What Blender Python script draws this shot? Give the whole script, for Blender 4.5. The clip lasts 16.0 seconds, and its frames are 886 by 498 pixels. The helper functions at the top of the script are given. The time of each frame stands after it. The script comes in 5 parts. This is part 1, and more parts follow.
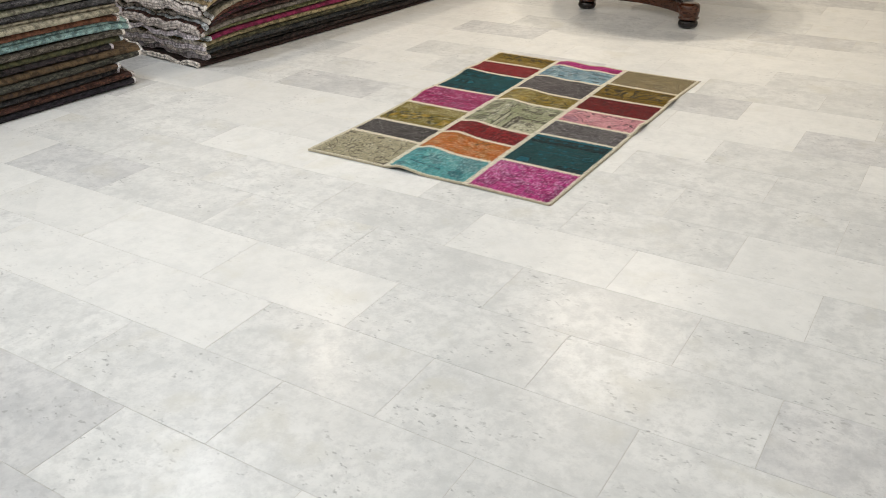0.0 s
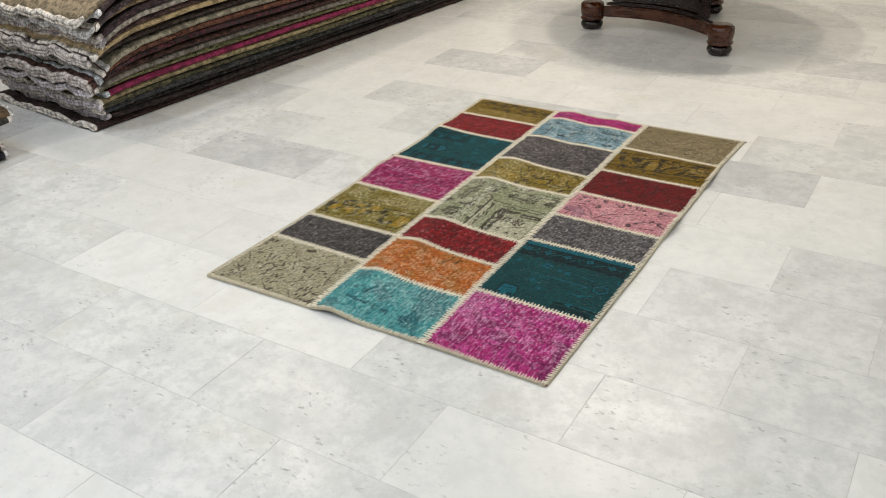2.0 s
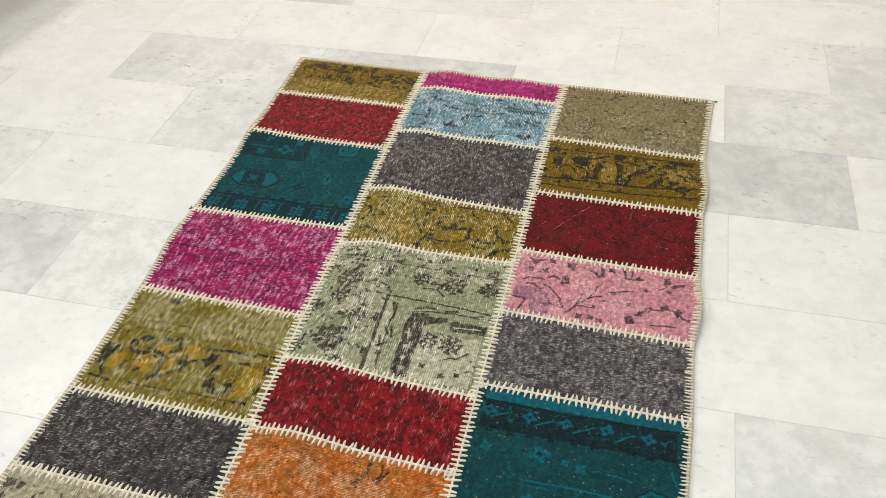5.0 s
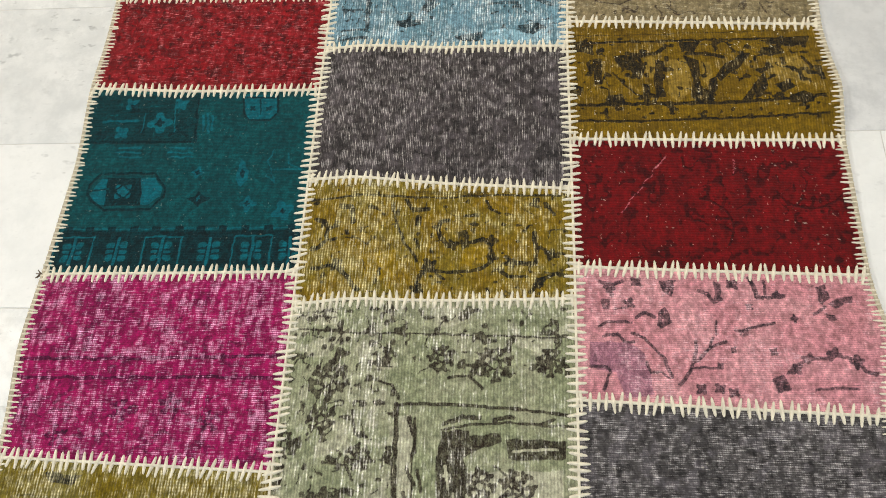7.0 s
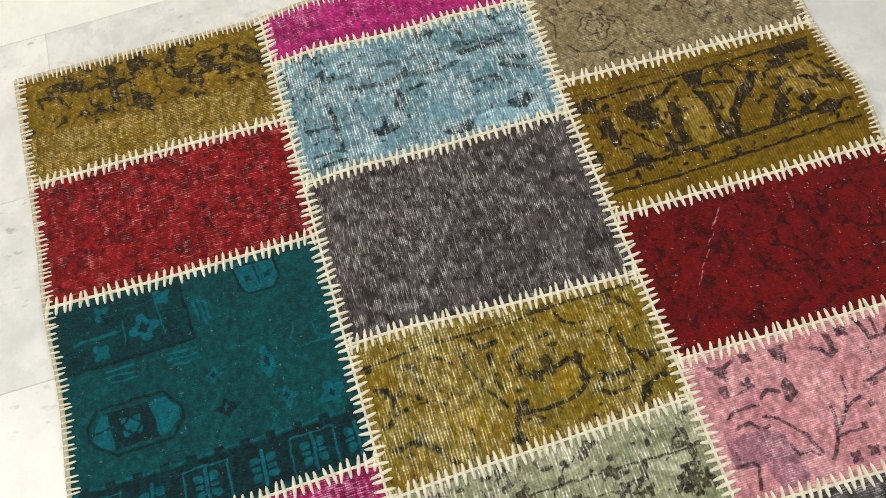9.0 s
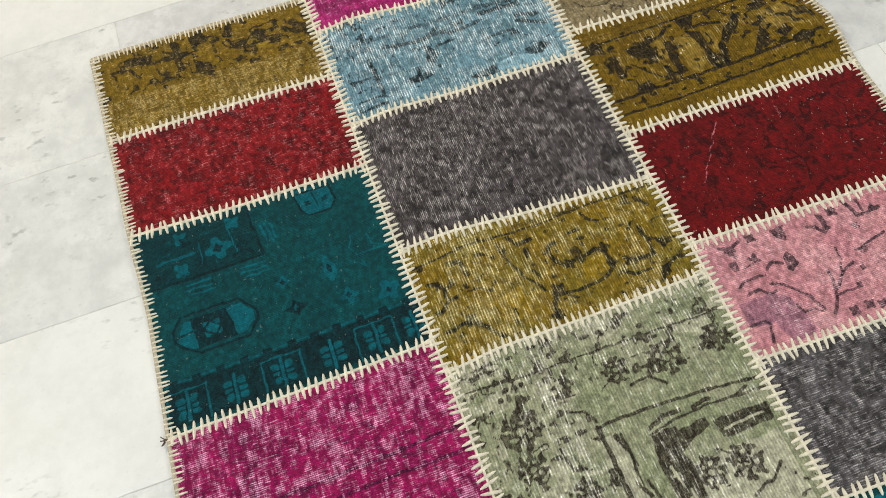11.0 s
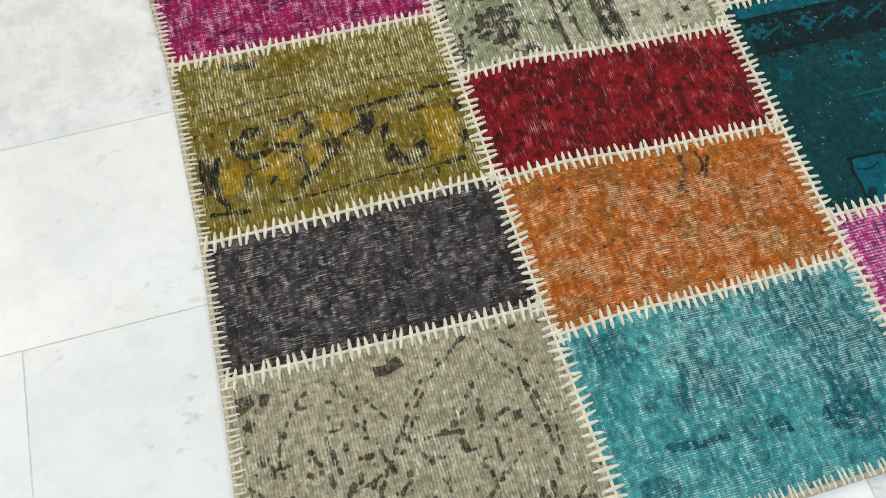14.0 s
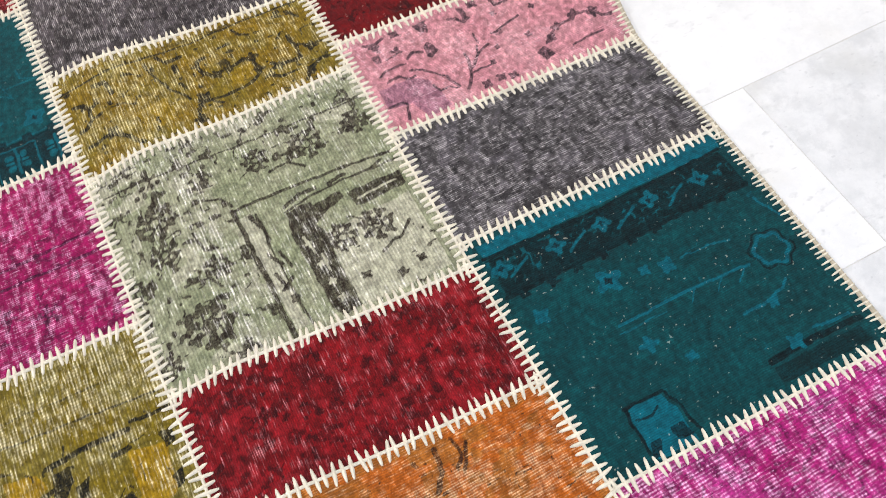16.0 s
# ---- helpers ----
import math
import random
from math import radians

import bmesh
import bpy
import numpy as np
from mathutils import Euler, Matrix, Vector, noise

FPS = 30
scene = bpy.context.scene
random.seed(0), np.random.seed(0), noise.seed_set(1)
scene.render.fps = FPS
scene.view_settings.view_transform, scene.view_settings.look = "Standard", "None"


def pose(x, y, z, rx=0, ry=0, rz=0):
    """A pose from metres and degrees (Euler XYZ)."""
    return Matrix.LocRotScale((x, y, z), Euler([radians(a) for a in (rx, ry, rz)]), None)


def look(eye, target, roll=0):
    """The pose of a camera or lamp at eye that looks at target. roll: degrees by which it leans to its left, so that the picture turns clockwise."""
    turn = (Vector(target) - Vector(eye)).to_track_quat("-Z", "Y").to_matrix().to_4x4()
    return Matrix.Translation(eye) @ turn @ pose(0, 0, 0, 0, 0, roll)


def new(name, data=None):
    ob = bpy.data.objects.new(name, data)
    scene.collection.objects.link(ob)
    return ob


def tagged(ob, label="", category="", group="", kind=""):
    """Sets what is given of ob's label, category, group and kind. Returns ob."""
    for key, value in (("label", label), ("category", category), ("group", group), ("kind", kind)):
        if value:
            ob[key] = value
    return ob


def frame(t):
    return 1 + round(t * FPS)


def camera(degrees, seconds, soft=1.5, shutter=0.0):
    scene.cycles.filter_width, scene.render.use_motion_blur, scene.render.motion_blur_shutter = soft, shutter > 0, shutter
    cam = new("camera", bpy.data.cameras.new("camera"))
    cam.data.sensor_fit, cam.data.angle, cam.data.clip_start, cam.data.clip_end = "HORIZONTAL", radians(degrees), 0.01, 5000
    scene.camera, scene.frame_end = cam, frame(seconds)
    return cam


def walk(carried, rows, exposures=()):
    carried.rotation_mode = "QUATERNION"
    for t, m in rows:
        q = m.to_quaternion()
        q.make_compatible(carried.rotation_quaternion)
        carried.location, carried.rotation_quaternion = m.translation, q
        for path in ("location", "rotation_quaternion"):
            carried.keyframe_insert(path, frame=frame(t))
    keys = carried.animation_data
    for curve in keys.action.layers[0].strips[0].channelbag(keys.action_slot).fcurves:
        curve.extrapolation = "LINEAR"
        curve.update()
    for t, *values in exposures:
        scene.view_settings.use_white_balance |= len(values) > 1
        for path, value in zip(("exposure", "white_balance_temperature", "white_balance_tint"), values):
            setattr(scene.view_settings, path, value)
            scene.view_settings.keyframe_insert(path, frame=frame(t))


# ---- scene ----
# ---- camera and walk ----
cam = camera(54.66, 16.0, soft=0.85, shutter=0.10)
PATH = [
    (0, (2.4462, -2.7529, 1.4231), (1.5046, -1.2618, 0.4797), -1.32),
    (0.5, (2.3046, -2.4527, 1.4252), (1.3795, -0.9866, 0.4278), -1.78),
    (1, (2.1258, -2.1727, 1.4173), (1.323, -0.6547, 0.392), -0.92),
    (1.5, (2.022, -1.8979, 1.3914), (1.2186, -0.3682, 0.384), -1.49),
    (2, (1.936, -1.5907, 1.3939), (0.9897, -0.1257, 0.4149), -3.02),
    (2.5, (1.7941, -1.3769, 1.3892), (0.9403, 0.1018, 0.3477), -3.38),
    (3, (1.6321, -1.207, 1.3629), (0.8784, 0.2649, 0.2379), -2.42),
    (3.5, (1.4869, -0.9407, 1.3282), (0.7267, 0.4603, 0.1202), -3.88),
    (4, (1.3481, -0.7564, 1.3423), (0.6481, 0.6125, 0.0633), -4.45),
    (4.5, (1.1833, -0.5792, 1.3437), (0.6508, 0.8449, 0.0443), -2.68),
    (4.7, (1.1217, -0.4974, 1.3333), (0.6561, 0.9473, 0.031), -1.94),
    (6.8, (0.7792, 0.4391, 1.1625), (0.5573, 1.386, -0.5851), -11.77),
    (7, (0.7484, 0.537, 1.1331), (0.5432, 1.4371, -0.641), -11.59),
    (7.5, (0.6745, 0.7734, 1.0904), (0.4846, 1.5778, -0.7309), -11.82),
    (8, (0.6174, 0.8726, 1.0874), (0.5347, 1.6175, -0.7669), -8.61),
    (8.2, (0.5838, 0.9216, 1.0857), (0.5805, 1.6152, -0.7902), -6.57),
    (10.3, (0.4439, 0.6525, 1.1729), (0.632, 1.6697, -0.5389), -10.89),
    (10.5, (0.4288, 0.6412, 1.1721), (0.5786, 1.634, -0.5576), -12.28),
    (11, (0.3464, 0.5791, 1.1513), (0.5259, 1.5407, -0.5932), -9.98),
    (11.5, (0.2415, 0.4808, 1.1032), (0.5818, 1.4127, -0.6334), -1.18),
    (12, (0.2569, 0.4216, 1.1126), (0.6579, 1.314, -0.6318), 1.66),
    (12.5, (0.287, 0.3081, 1.091), (0.5757, 1.2751, -0.6357), -1.90),
    (13, (0.2896, 0.1834, 1.0362), (0.5135, 1.1058, -0.7242), 0.59),
    (13.5, (0.2352, 0.0487, 1.0349), (0.4877, 0.9515, -0.7318), 2.31),
    (14, (0.2031, -0.031, 1.0072), (0.4062, 0.7689, -0.8146), -1.14),
    (14.5, (0.2787, -0.0096, 0.9053), (0.4777, 0.6557, -0.9703), -0.59),
    (15, (0.4031, 0.1045, 0.8514), (0.6794, 0.6586, -1.0504), 5.67),
    (15.5, (0.4979, 0.1947, 0.9044), (0.8102, 0.8852, -0.9464), -0.60),
    (16, (0.5748, 0.1677, 0.9689), (0.9582, 1.0954, -0.7609), -5.79),
]
walk(cam, [(t, look(eye, target, roll)) for t, eye, target, roll in PATH], exposures=[(0.0, -0.08, 6340, 10), (1.0, -0.12, 6300, 10), (2.0, -0.15, 6180, 9), (2.5, -0.02, 6130, 9), (3.0, -0.06, 6150, 9), (3.5, -0.09, 6120, 8), (4.5, 0.02, 6100, 8), (7.0, 0.06, 6100, 8), (8.0, 0.08, 6150, 7), (10.5, 0.05, 6080, 7), (11.5, -0.09, 5940, 6), (12.5, 0.06, 5960, 7), (13.0, 0.06, 5960, 8), (14.5, -0.10, 5820, 6), (15.0, 0.18, 5850, 13), (15.5, 0.60, 5820, 17), (16.0, 0.32, 5780, 15)])

# ---- world and light ----
world = bpy.data.worlds.new("world")
scene.world = world
world.use_nodes = True
world.node_tree.nodes["Background"].inputs[0].default_value = (0.9, 0.95, 1.0, 1)
world.node_tree.nodes["Background"].inputs[1].default_value = 0.05

ROOM_X0, ROOM_X1, ROOM_Y0, ROOM_Y1, ROOM_H = -2.9, 3.7, -4.4, 5.0, 2.9
# place in the plan and share of the power
LAMPS = [(-1.3, -2.6, 1.0), (1.7, -2.7, 1.0), (-1.4, 0.1, 1.15), (1.8, 0.3, 0.68), (0.1, 3.0, 1.45), (0.62, 3.35, 1.15), (0.2, -1.1, 1.0), (-1.7, 1.9, 1.15), (2.3, 2.2, 0.42)]
LAMP_POWER = 19.5
for lx, ly, share in LAMPS:
    ld = bpy.data.lights.new("downlight", "AREA")
    ld.shape, ld.size, ld.energy = "DISK", 0.22, LAMP_POWER * share
    ld.color = (1.0, 0.85, 0.66) if ly > 1.5 else (0.985, 0.99, 0.985)
    lo = new("downlight_lamp", ld)
    lo.matrix_world = pose(lx, ly, ROOM_H - 0.03, 0, 0, 0)
    tagged(lo, "lamp inside a ceiling downlight", "lamp", "downlight lamps", "structure")


# ---- helpers ----
def mesh_from(name, bm, material):
    me = bpy.data.meshes.new(name)
    bm.to_mesh(me)
    bm.free()
    me.materials.append(material)
    return me


def part(name, bm, material, parent, label="", at=None, smooth=False):
    ob = new(name, mesh_from(name, bm, material))
    if smooth:
        ob.data.shade_smooth()
    if parent:
        ob.parent = parent
    if at is not None:
        ob.matrix_basis = at
    return tagged(ob, label)


def box(x0, y0, z0, x1, y1, z1, bevel=0.0, segments=2, bm=None):
    bm = bm or bmesh.new()
    got = bmesh.ops.create_cube(bm, size=1.0)["verts"]
    for v in got:
        v.co = Vector(((x0 + x1) / 2 + v.co.x * (x1 - x0), (y0 + y1) / 2 + v.co.y * (y1 - y0), (z0 + z1) / 2 + v.co.z * (z1 - z0)))
    if bevel:
        edges = list({e for v in got for e in v.link_edges})
        bmesh.ops.bevel(bm, geom=edges, offset=bevel, segments=segments, affect="EDGES", profile=0.5)
    return bm


def lathe(profile, steps=24, bm=None, at=(0, 0, 0)):
    bm = bm or bmesh.new()
    rings = []
    for r, z in profile:
        rings.append([bm.verts.new((at[0] + r * math.cos(a), at[1] + r * math.sin(a), at[2] + z)) for a in [2 * math.pi * i / steps for i in range(steps)]])
    for lo_, hi in zip(rings, rings[1:]):
        for i in range(steps):
            bm.faces.new((lo_[i], lo_[(i + 1) % steps], hi[(i + 1) % steps], hi[i]))
    bm.faces.new(rings[0][::-1])
    bm.faces.new(rings[-1])
    return bm


class Nodes:
    """A node material and short ways to add nodes to it."""

    def __init__(self, name):
        self.mat = bpy.data.materials.new(name)
        self.mat.use_nodes = True
        self.tree = self.mat.node_tree
        self.bsdf = self.tree.nodes["Principled BSDF"]

    def add(self, kind, **settings):
        node = self.tree.nodes.new(kind)
        for key, value in settings.items():
            setattr(node, key, value)
        return node

    def link(self, a, b):
        self.tree.links.new(a, b)

    def put(self, socket, value):
        if isinstance(value, bpy.types.NodeSocket):
            self.link(value, socket)
        else:
            socket.default_value = value

    def math(self, op, a, b=0.0, c=0.0, clamp=False):
        n = self.add("ShaderNodeMath", operation=op, use_clamp=clamp)
        for s, v in zip(n.inputs, (a, b, c)):
            self.put(s, v)
        return n.outputs[0]

    def noise(self, vector, scale, detail=3.0, rough=0.55, distort=0.0):
        n = self.add("ShaderNodeTexNoise")
        self.link(vector, n.inputs["Vector"])
        n.inputs["Scale"].default_value, n.inputs["Detail"].default_value = scale, detail
        n.inputs["Roughness"].default_value, n.inputs["Distortion"].default_value = rough, distort
        return n.outputs[0]

    def step(self, value, low, high, lo_=0.0, hi=1.0):
        n = self.add("ShaderNodeMapRange", interpolation_type="SMOOTHSTEP")
        self.put(n.inputs[0], value)
        for s, v in zip(n.inputs[1:5], (low, high, lo_, hi)):
            s.default_value = v
        return n.outputs[0]

    def mix(self, factor, a, b, how="MIX"):
        n = self.add("ShaderNodeMix", data_type="RGBA", blend_type=how)
        self.put(n.inputs[0], factor)
        for s, v in ((n.inputs[6], a), (n.inputs[7], b)):
            self.put(s, v if isinstance(v, bpy.types.NodeSocket) else (*v, 1.0))
        return n.outputs[2]

    def scaled(self, vector, x, y, z):
        n = self.add("ShaderNodeMapping")
        self.link(vector, n.inputs[0])
        n.inputs[3].default_value = (x, y, z)
        return n.outputs[0]

    def bump(self, height, strength, distance):
        n = self.add("ShaderNodeBump")
        self.link(height, n.inputs["Height"])
        n.inputs["Strength"].default_value, n.inputs["Distance"].default_value = strength, distance
        self.link(n.outputs[0], self.bsdf.inputs["Normal"])

    def finish(self, color, rough, **more):
        self.put(self.bsdf.inputs["Base Color"], color if isinstance(color, bpy.types.NodeSocket) else (*color, 1.0))
        self.put(self.bsdf.inputs["Roughness"], rough)
        for key, value in more.items():
            self.put(self.bsdf.inputs[key.replace("_", " ")], value)
        return self.mat

    def coords(self, kind="Object"):
        return self.add("ShaderNodeTexCoord").outputs[kind]


def plaster(name, color):
    n = Nodes(name)
    co = n.coords()
    c = n.mix(n.step(n.noise(co, 3.0), 0.3, 0.7), color, tuple(v * 0.93 for v in color))
    n.bump(n.noise(co, 220.0), 0.15, 0.002)
    return n.finish(c, 0.8)


def marble(name, light, grey, veil, grain):
    n = Nodes(name)
    info = n.add("ShaderNodeObjectInfo")
    co = n.add("ShaderNodeVectorMath", operation="MULTIPLY_ADD")
    n.link(n.coords(), co.inputs[0])
    co.inputs[1].default_value = (1, 1, 1)
    seed = n.add("ShaderNodeCombineXYZ")
    n.link(n.math("MULTIPLY", info.outputs["Random"], 37.0), seed.inputs[0])
    n.link(n.math("MULTIPLY", info.outputs["Random"], 91.0), seed.inputs[1])
    n.link(seed.outputs[0], co.inputs[2])
    v = co.outputs[0]
    cloud = n.noise(v, 8.0, 9.0, 0.72, 0.1)
    c = n.mix(n.step(cloud, 0.39, 0.67), light, grey)
    c = n.mix(n.math("MULTIPLY", n.step(n.noise(v, 2.6, 3.0), 0.45, 0.70), veil), c, tuple(0.88 * g for g in grey))
    tone = n.step(info.outputs["Random"], 0.0, 1.0, 0.94, 1.0)
    c = n.mix(1.0, c, tone, "MULTIPLY")
    grit = n.step(n.noise(v, 24.0, 6.0, 0.72), 0.44, 0.64)
    c = n.mix(n.math("MULTIPLY", grit, grain), c, tuple(0.86 * g for g in grey))
    turned = n.add("ShaderNodeMapping")
    n.link(v, turned.inputs[0])
    turned.inputs[2].default_value, turned.inputs[3].default_value = (0, 0, 0.9), (1.0, 1.9, 1.0)
    spots = n.step(n.noise(turned.outputs[0], 34.0, 2.0, 0.55), 0.59, 0.68)
    flecks = n.math("MULTIPLY", spots, n.step(n.noise(v, 90.0, 2.0), 0.35, 0.6, 0.3, 1.0))
    flecks = n.math("MULTIPLY", flecks, n.step(n.noise(v, 5.0, 2.0), 0.46, 0.64, 0.04, 1.0))
    c = n.mix(n.math("MULTIPLY", flecks, 1.2 * grain + 0.10), c, (0.29, 0.305, 0.31))
    small = n.step(n.noise(turned.outputs[0], 75.0, 2.0, 0.5), 0.67, 0.72)
    c = n.mix(n.math("MULTIPLY", small, 0.5 * grain), c, (0.40, 0.41, 0.42))
    warm = n.step(n.noise(v, 4.0, 4.0), 0.56, 0.72)
    c = n.mix(n.math("MULTIPLY", warm, 0.16), c, (0.80, 0.75, 0.58))
    scr = n.step(n.noise(n.scaled(v, 9.0, 90.0, 1.0), 1.0, 2.0), 0.76, 0.80)
    c = n.mix(n.math("MULTIPLY", scr, 0.12), c, (0.9, 0.9, 0.9))
    n.bump(n.noise(v, 30.0, 4.0), 0.05, 0.002)
    return n.finish(c, n.step(cloud, 0.2, 0.8, 0.26, 0.38), Specular_IOR_Level=0.45)


def plain(name, color, rough=0.6, metallic=0.0, vary=0.12, scale=30.0, bump=0.1):
    n = Nodes(name)
    co = n.coords()
    c = n.mix(n.step(n.noise(co, scale), 0.3, 0.7), tuple(v * (1 - vary) for v in color), tuple(min(1, v * (1 + vary)) for v in color))
    if bump:
        n.bump(n.noise(co, scale * 6), bump, 0.002)
    return n.finish(c, rough, Metallic=metallic)


WALL_PAINT = plaster("wall_paint", (0.80, 0.78, 0.74))
CEILING_PAINT = plaster("ceiling_paint", (0.84, 0.84, 0.83))
GROUT = plain("grout", (0.62, 0.61, 0.58), 0.9)
MARBLES = [
    marble("marble_white", (0.855, 0.865, 0.855), (0.775, 0.79, 0.785), 0.16, 0.24),
    marble("marble_cloudy", (0.825, 0.837, 0.832), (0.67, 0.688, 0.69), 0.40, 0.52),
    marble("marble_grey", (0.74, 0.75, 0.755), (0.57, 0.585, 0.60), 0.40, 0.55),
]
LAMP_GLOW = bpy.data.materials.new("lamp_glow")
LAMP_GLOW.use_nodes = True
LAMP_GLOW.node_tree.nodes["Principled BSDF"].inputs["Emission Color"].default_value = (1, 0.97, 0.93, 1)
LAMP_GLOW.node_tree.nodes["Principled BSDF"].inputs["Emission Strength"].default_value = 4.0
METAL_WHITE = plain("white_enamel", (0.8, 0.8, 0.78), 0.35)

# ---- structure ----
T = 0.15
for name, b in {
    "wall_west": (ROOM_X0 - T, ROOM_Y0 - T, 0, ROOM_X0, ROOM_Y1 + T, ROOM_H),
    "wall_east": (ROOM_X1, ROOM_Y0 - T, 0, ROOM_X1 + T, ROOM_Y1 + T, ROOM_H),
    "wall_south": (ROOM_X0, ROOM_Y0 - T, 0, ROOM_X1, ROOM_Y0, ROOM_H),
    "wall_north": (ROOM_X0, ROOM_Y1, 0, ROOM_X1, ROOM_Y1 + T, ROOM_H),
}.items():
    tagged(part(name, box(*b), WALL_PAINT, None), "plain off-white painted wall of the shop", "wall", kind="structure")
tagged(part("ceiling", box(ROOM_X0 - T, ROOM_Y0 - T, ROOM_H, ROOM_X1 + T, ROOM_Y1 + T, ROOM_H + 0.12), CEILING_PAINT, None),
       "plain white ceiling of the shop", "ceiling", kind="structure")
floor = tagged(part("floor", box(ROOM_X0 - T, ROOM_Y0 - T, -0.14, ROOM_X1 + T, ROOM_Y1 + T, -0.0012), GROUT, None),
               "polished pale marble tiles in running bond with thin grey joints", "floor", kind="structure")

# ---- the patchwork rug ----
S = 1.2  # metres to one width of the rug


def lerp(a, b, f):
    return a + (b - a) * f


def along(points, y):
    ys, xs = zip(*points)
    return np.interp(y, ys, xs)


EDGE_LEFT = [(0, 0.002), (0.13, 0.006), (0.26, 0.011), (0.41, 0.014), (0.65, 0.011), (0.78, 0.004), (0.89, 0.004), (1.05, 0.009), (1.17, 0.006), (1.35, 0.000), (1.52, -0.003)]
SEAM_AB = [(0, 0.354), (0.25, 0.344), (0.65, 0.336), (1.17, 0.332), (1.52, 0.332)]
SEAM_BC = [(0, 0.682), (0.25, 0.674), (0.60, 0.673), (0.90, 0.675), (1.25, 0.673), (1.52, 0.681)]
EDGE_RIGHT = [(0, 1.0), (0.26, 1.003), (0.56, 1.008), (0.72, 1.006), (0.80, 1.015), (0.89, 1.011), (1.07, 1.013), (1.15, 1.018), (1.26, 1.012), (1.51, 1.026)]
BOUNDS = [EDGE_LEFT, SEAM_AB, SEAM_BC, EDGE_RIGHT]
# heights of the cross seams at the two sides of each column
ROWS_A = [(0.0, 0.004), (0.259, 0.251), (0.414, 0.410), (0.656, 0.646), (0.888, 0.893), (1.174, 1.171), (1.352, 1.342), (1.520, 1.508)]
ROWS_B = [(0.004, 0.006), (0.216, 0.217), (0.404, 0.390), (0.550, 0.536), (0.849, 0.857), (1.026, 1.008), (1.242, 1.237), (1.429, 1.420), (1.508, 1.505)]
ROWS_C = [(0.006, 0.0), (0.266, 0.257), (0.565, 0.558), (0.734, 0.720), (0.899, 0.887), (1.083, 1.074), (1.280, 1.263), (1.506, 1.502)]
COLUMNS = [ROWS_A, ROWS_B, ROWS_C]
THICK = 0.006


def lift(x, y):
    """How high the underside of the rug stands off the floor at a place in metres: its soft folds."""
    u, v = np.asarray(x) / S, np.asarray(y) / S
    d = u - (0.405 + 0.012 * np.sin(3.0 * v + 0.6))
    ridge = np.where(d < 0, np.exp(-((d / 0.042) ** 2)), np.exp(-((d / 0.075) ** 2)))
    h = (0.016 - 0.004 * v + 0.002 * np.sin(9 * v)) * ridge
    h = h + 0.006 * np.exp(-(((u - 0.57) / 0.05) ** 2)) * np.clip((v - 1.1) / 0.3, 0, 1)
    h = h + 0.012 * np.exp(-(((u - 0.0) / 0.10) ** 2 + ((v - 1.17) / 0.07) ** 2))
    h = h + 0.008 * np.exp(-(((u - 0.02) / 0.08) ** 2 + ((v - 0.80) / 0.06) ** 2))
    h = h + 0.020 * np.exp(-(((u - 1.02) / 0.09) ** 2 + ((v - 0.80) / 0.05) ** 2))
    h = h + 0.014 * np.exp(-(((u - 1.02) / 0.08) ** 2 + ((v - 1.15) / 0.05) ** 2))
    return h + 0.0012 * (1 + np.sin(11 * u + 2 * v) * np.sin(7 * v + 1.3))


def rug_point(col, f, y0l, y0r, g, y1l, y1r):
    y = lerp(lerp(y0l, y0r, f), lerp(y1l, y1r, f), g)
    x = lerp(along(BOUNDS[col], y), along(BOUNDS[col + 1], y), f)
    return x * S, y * S


def srgb(code):
    """Base colour in linear light from a six-digit colour code."""
    return tuple((int(code[i : i + 2], 16) / 255) ** 2.2 for i in (0, 2, 4))


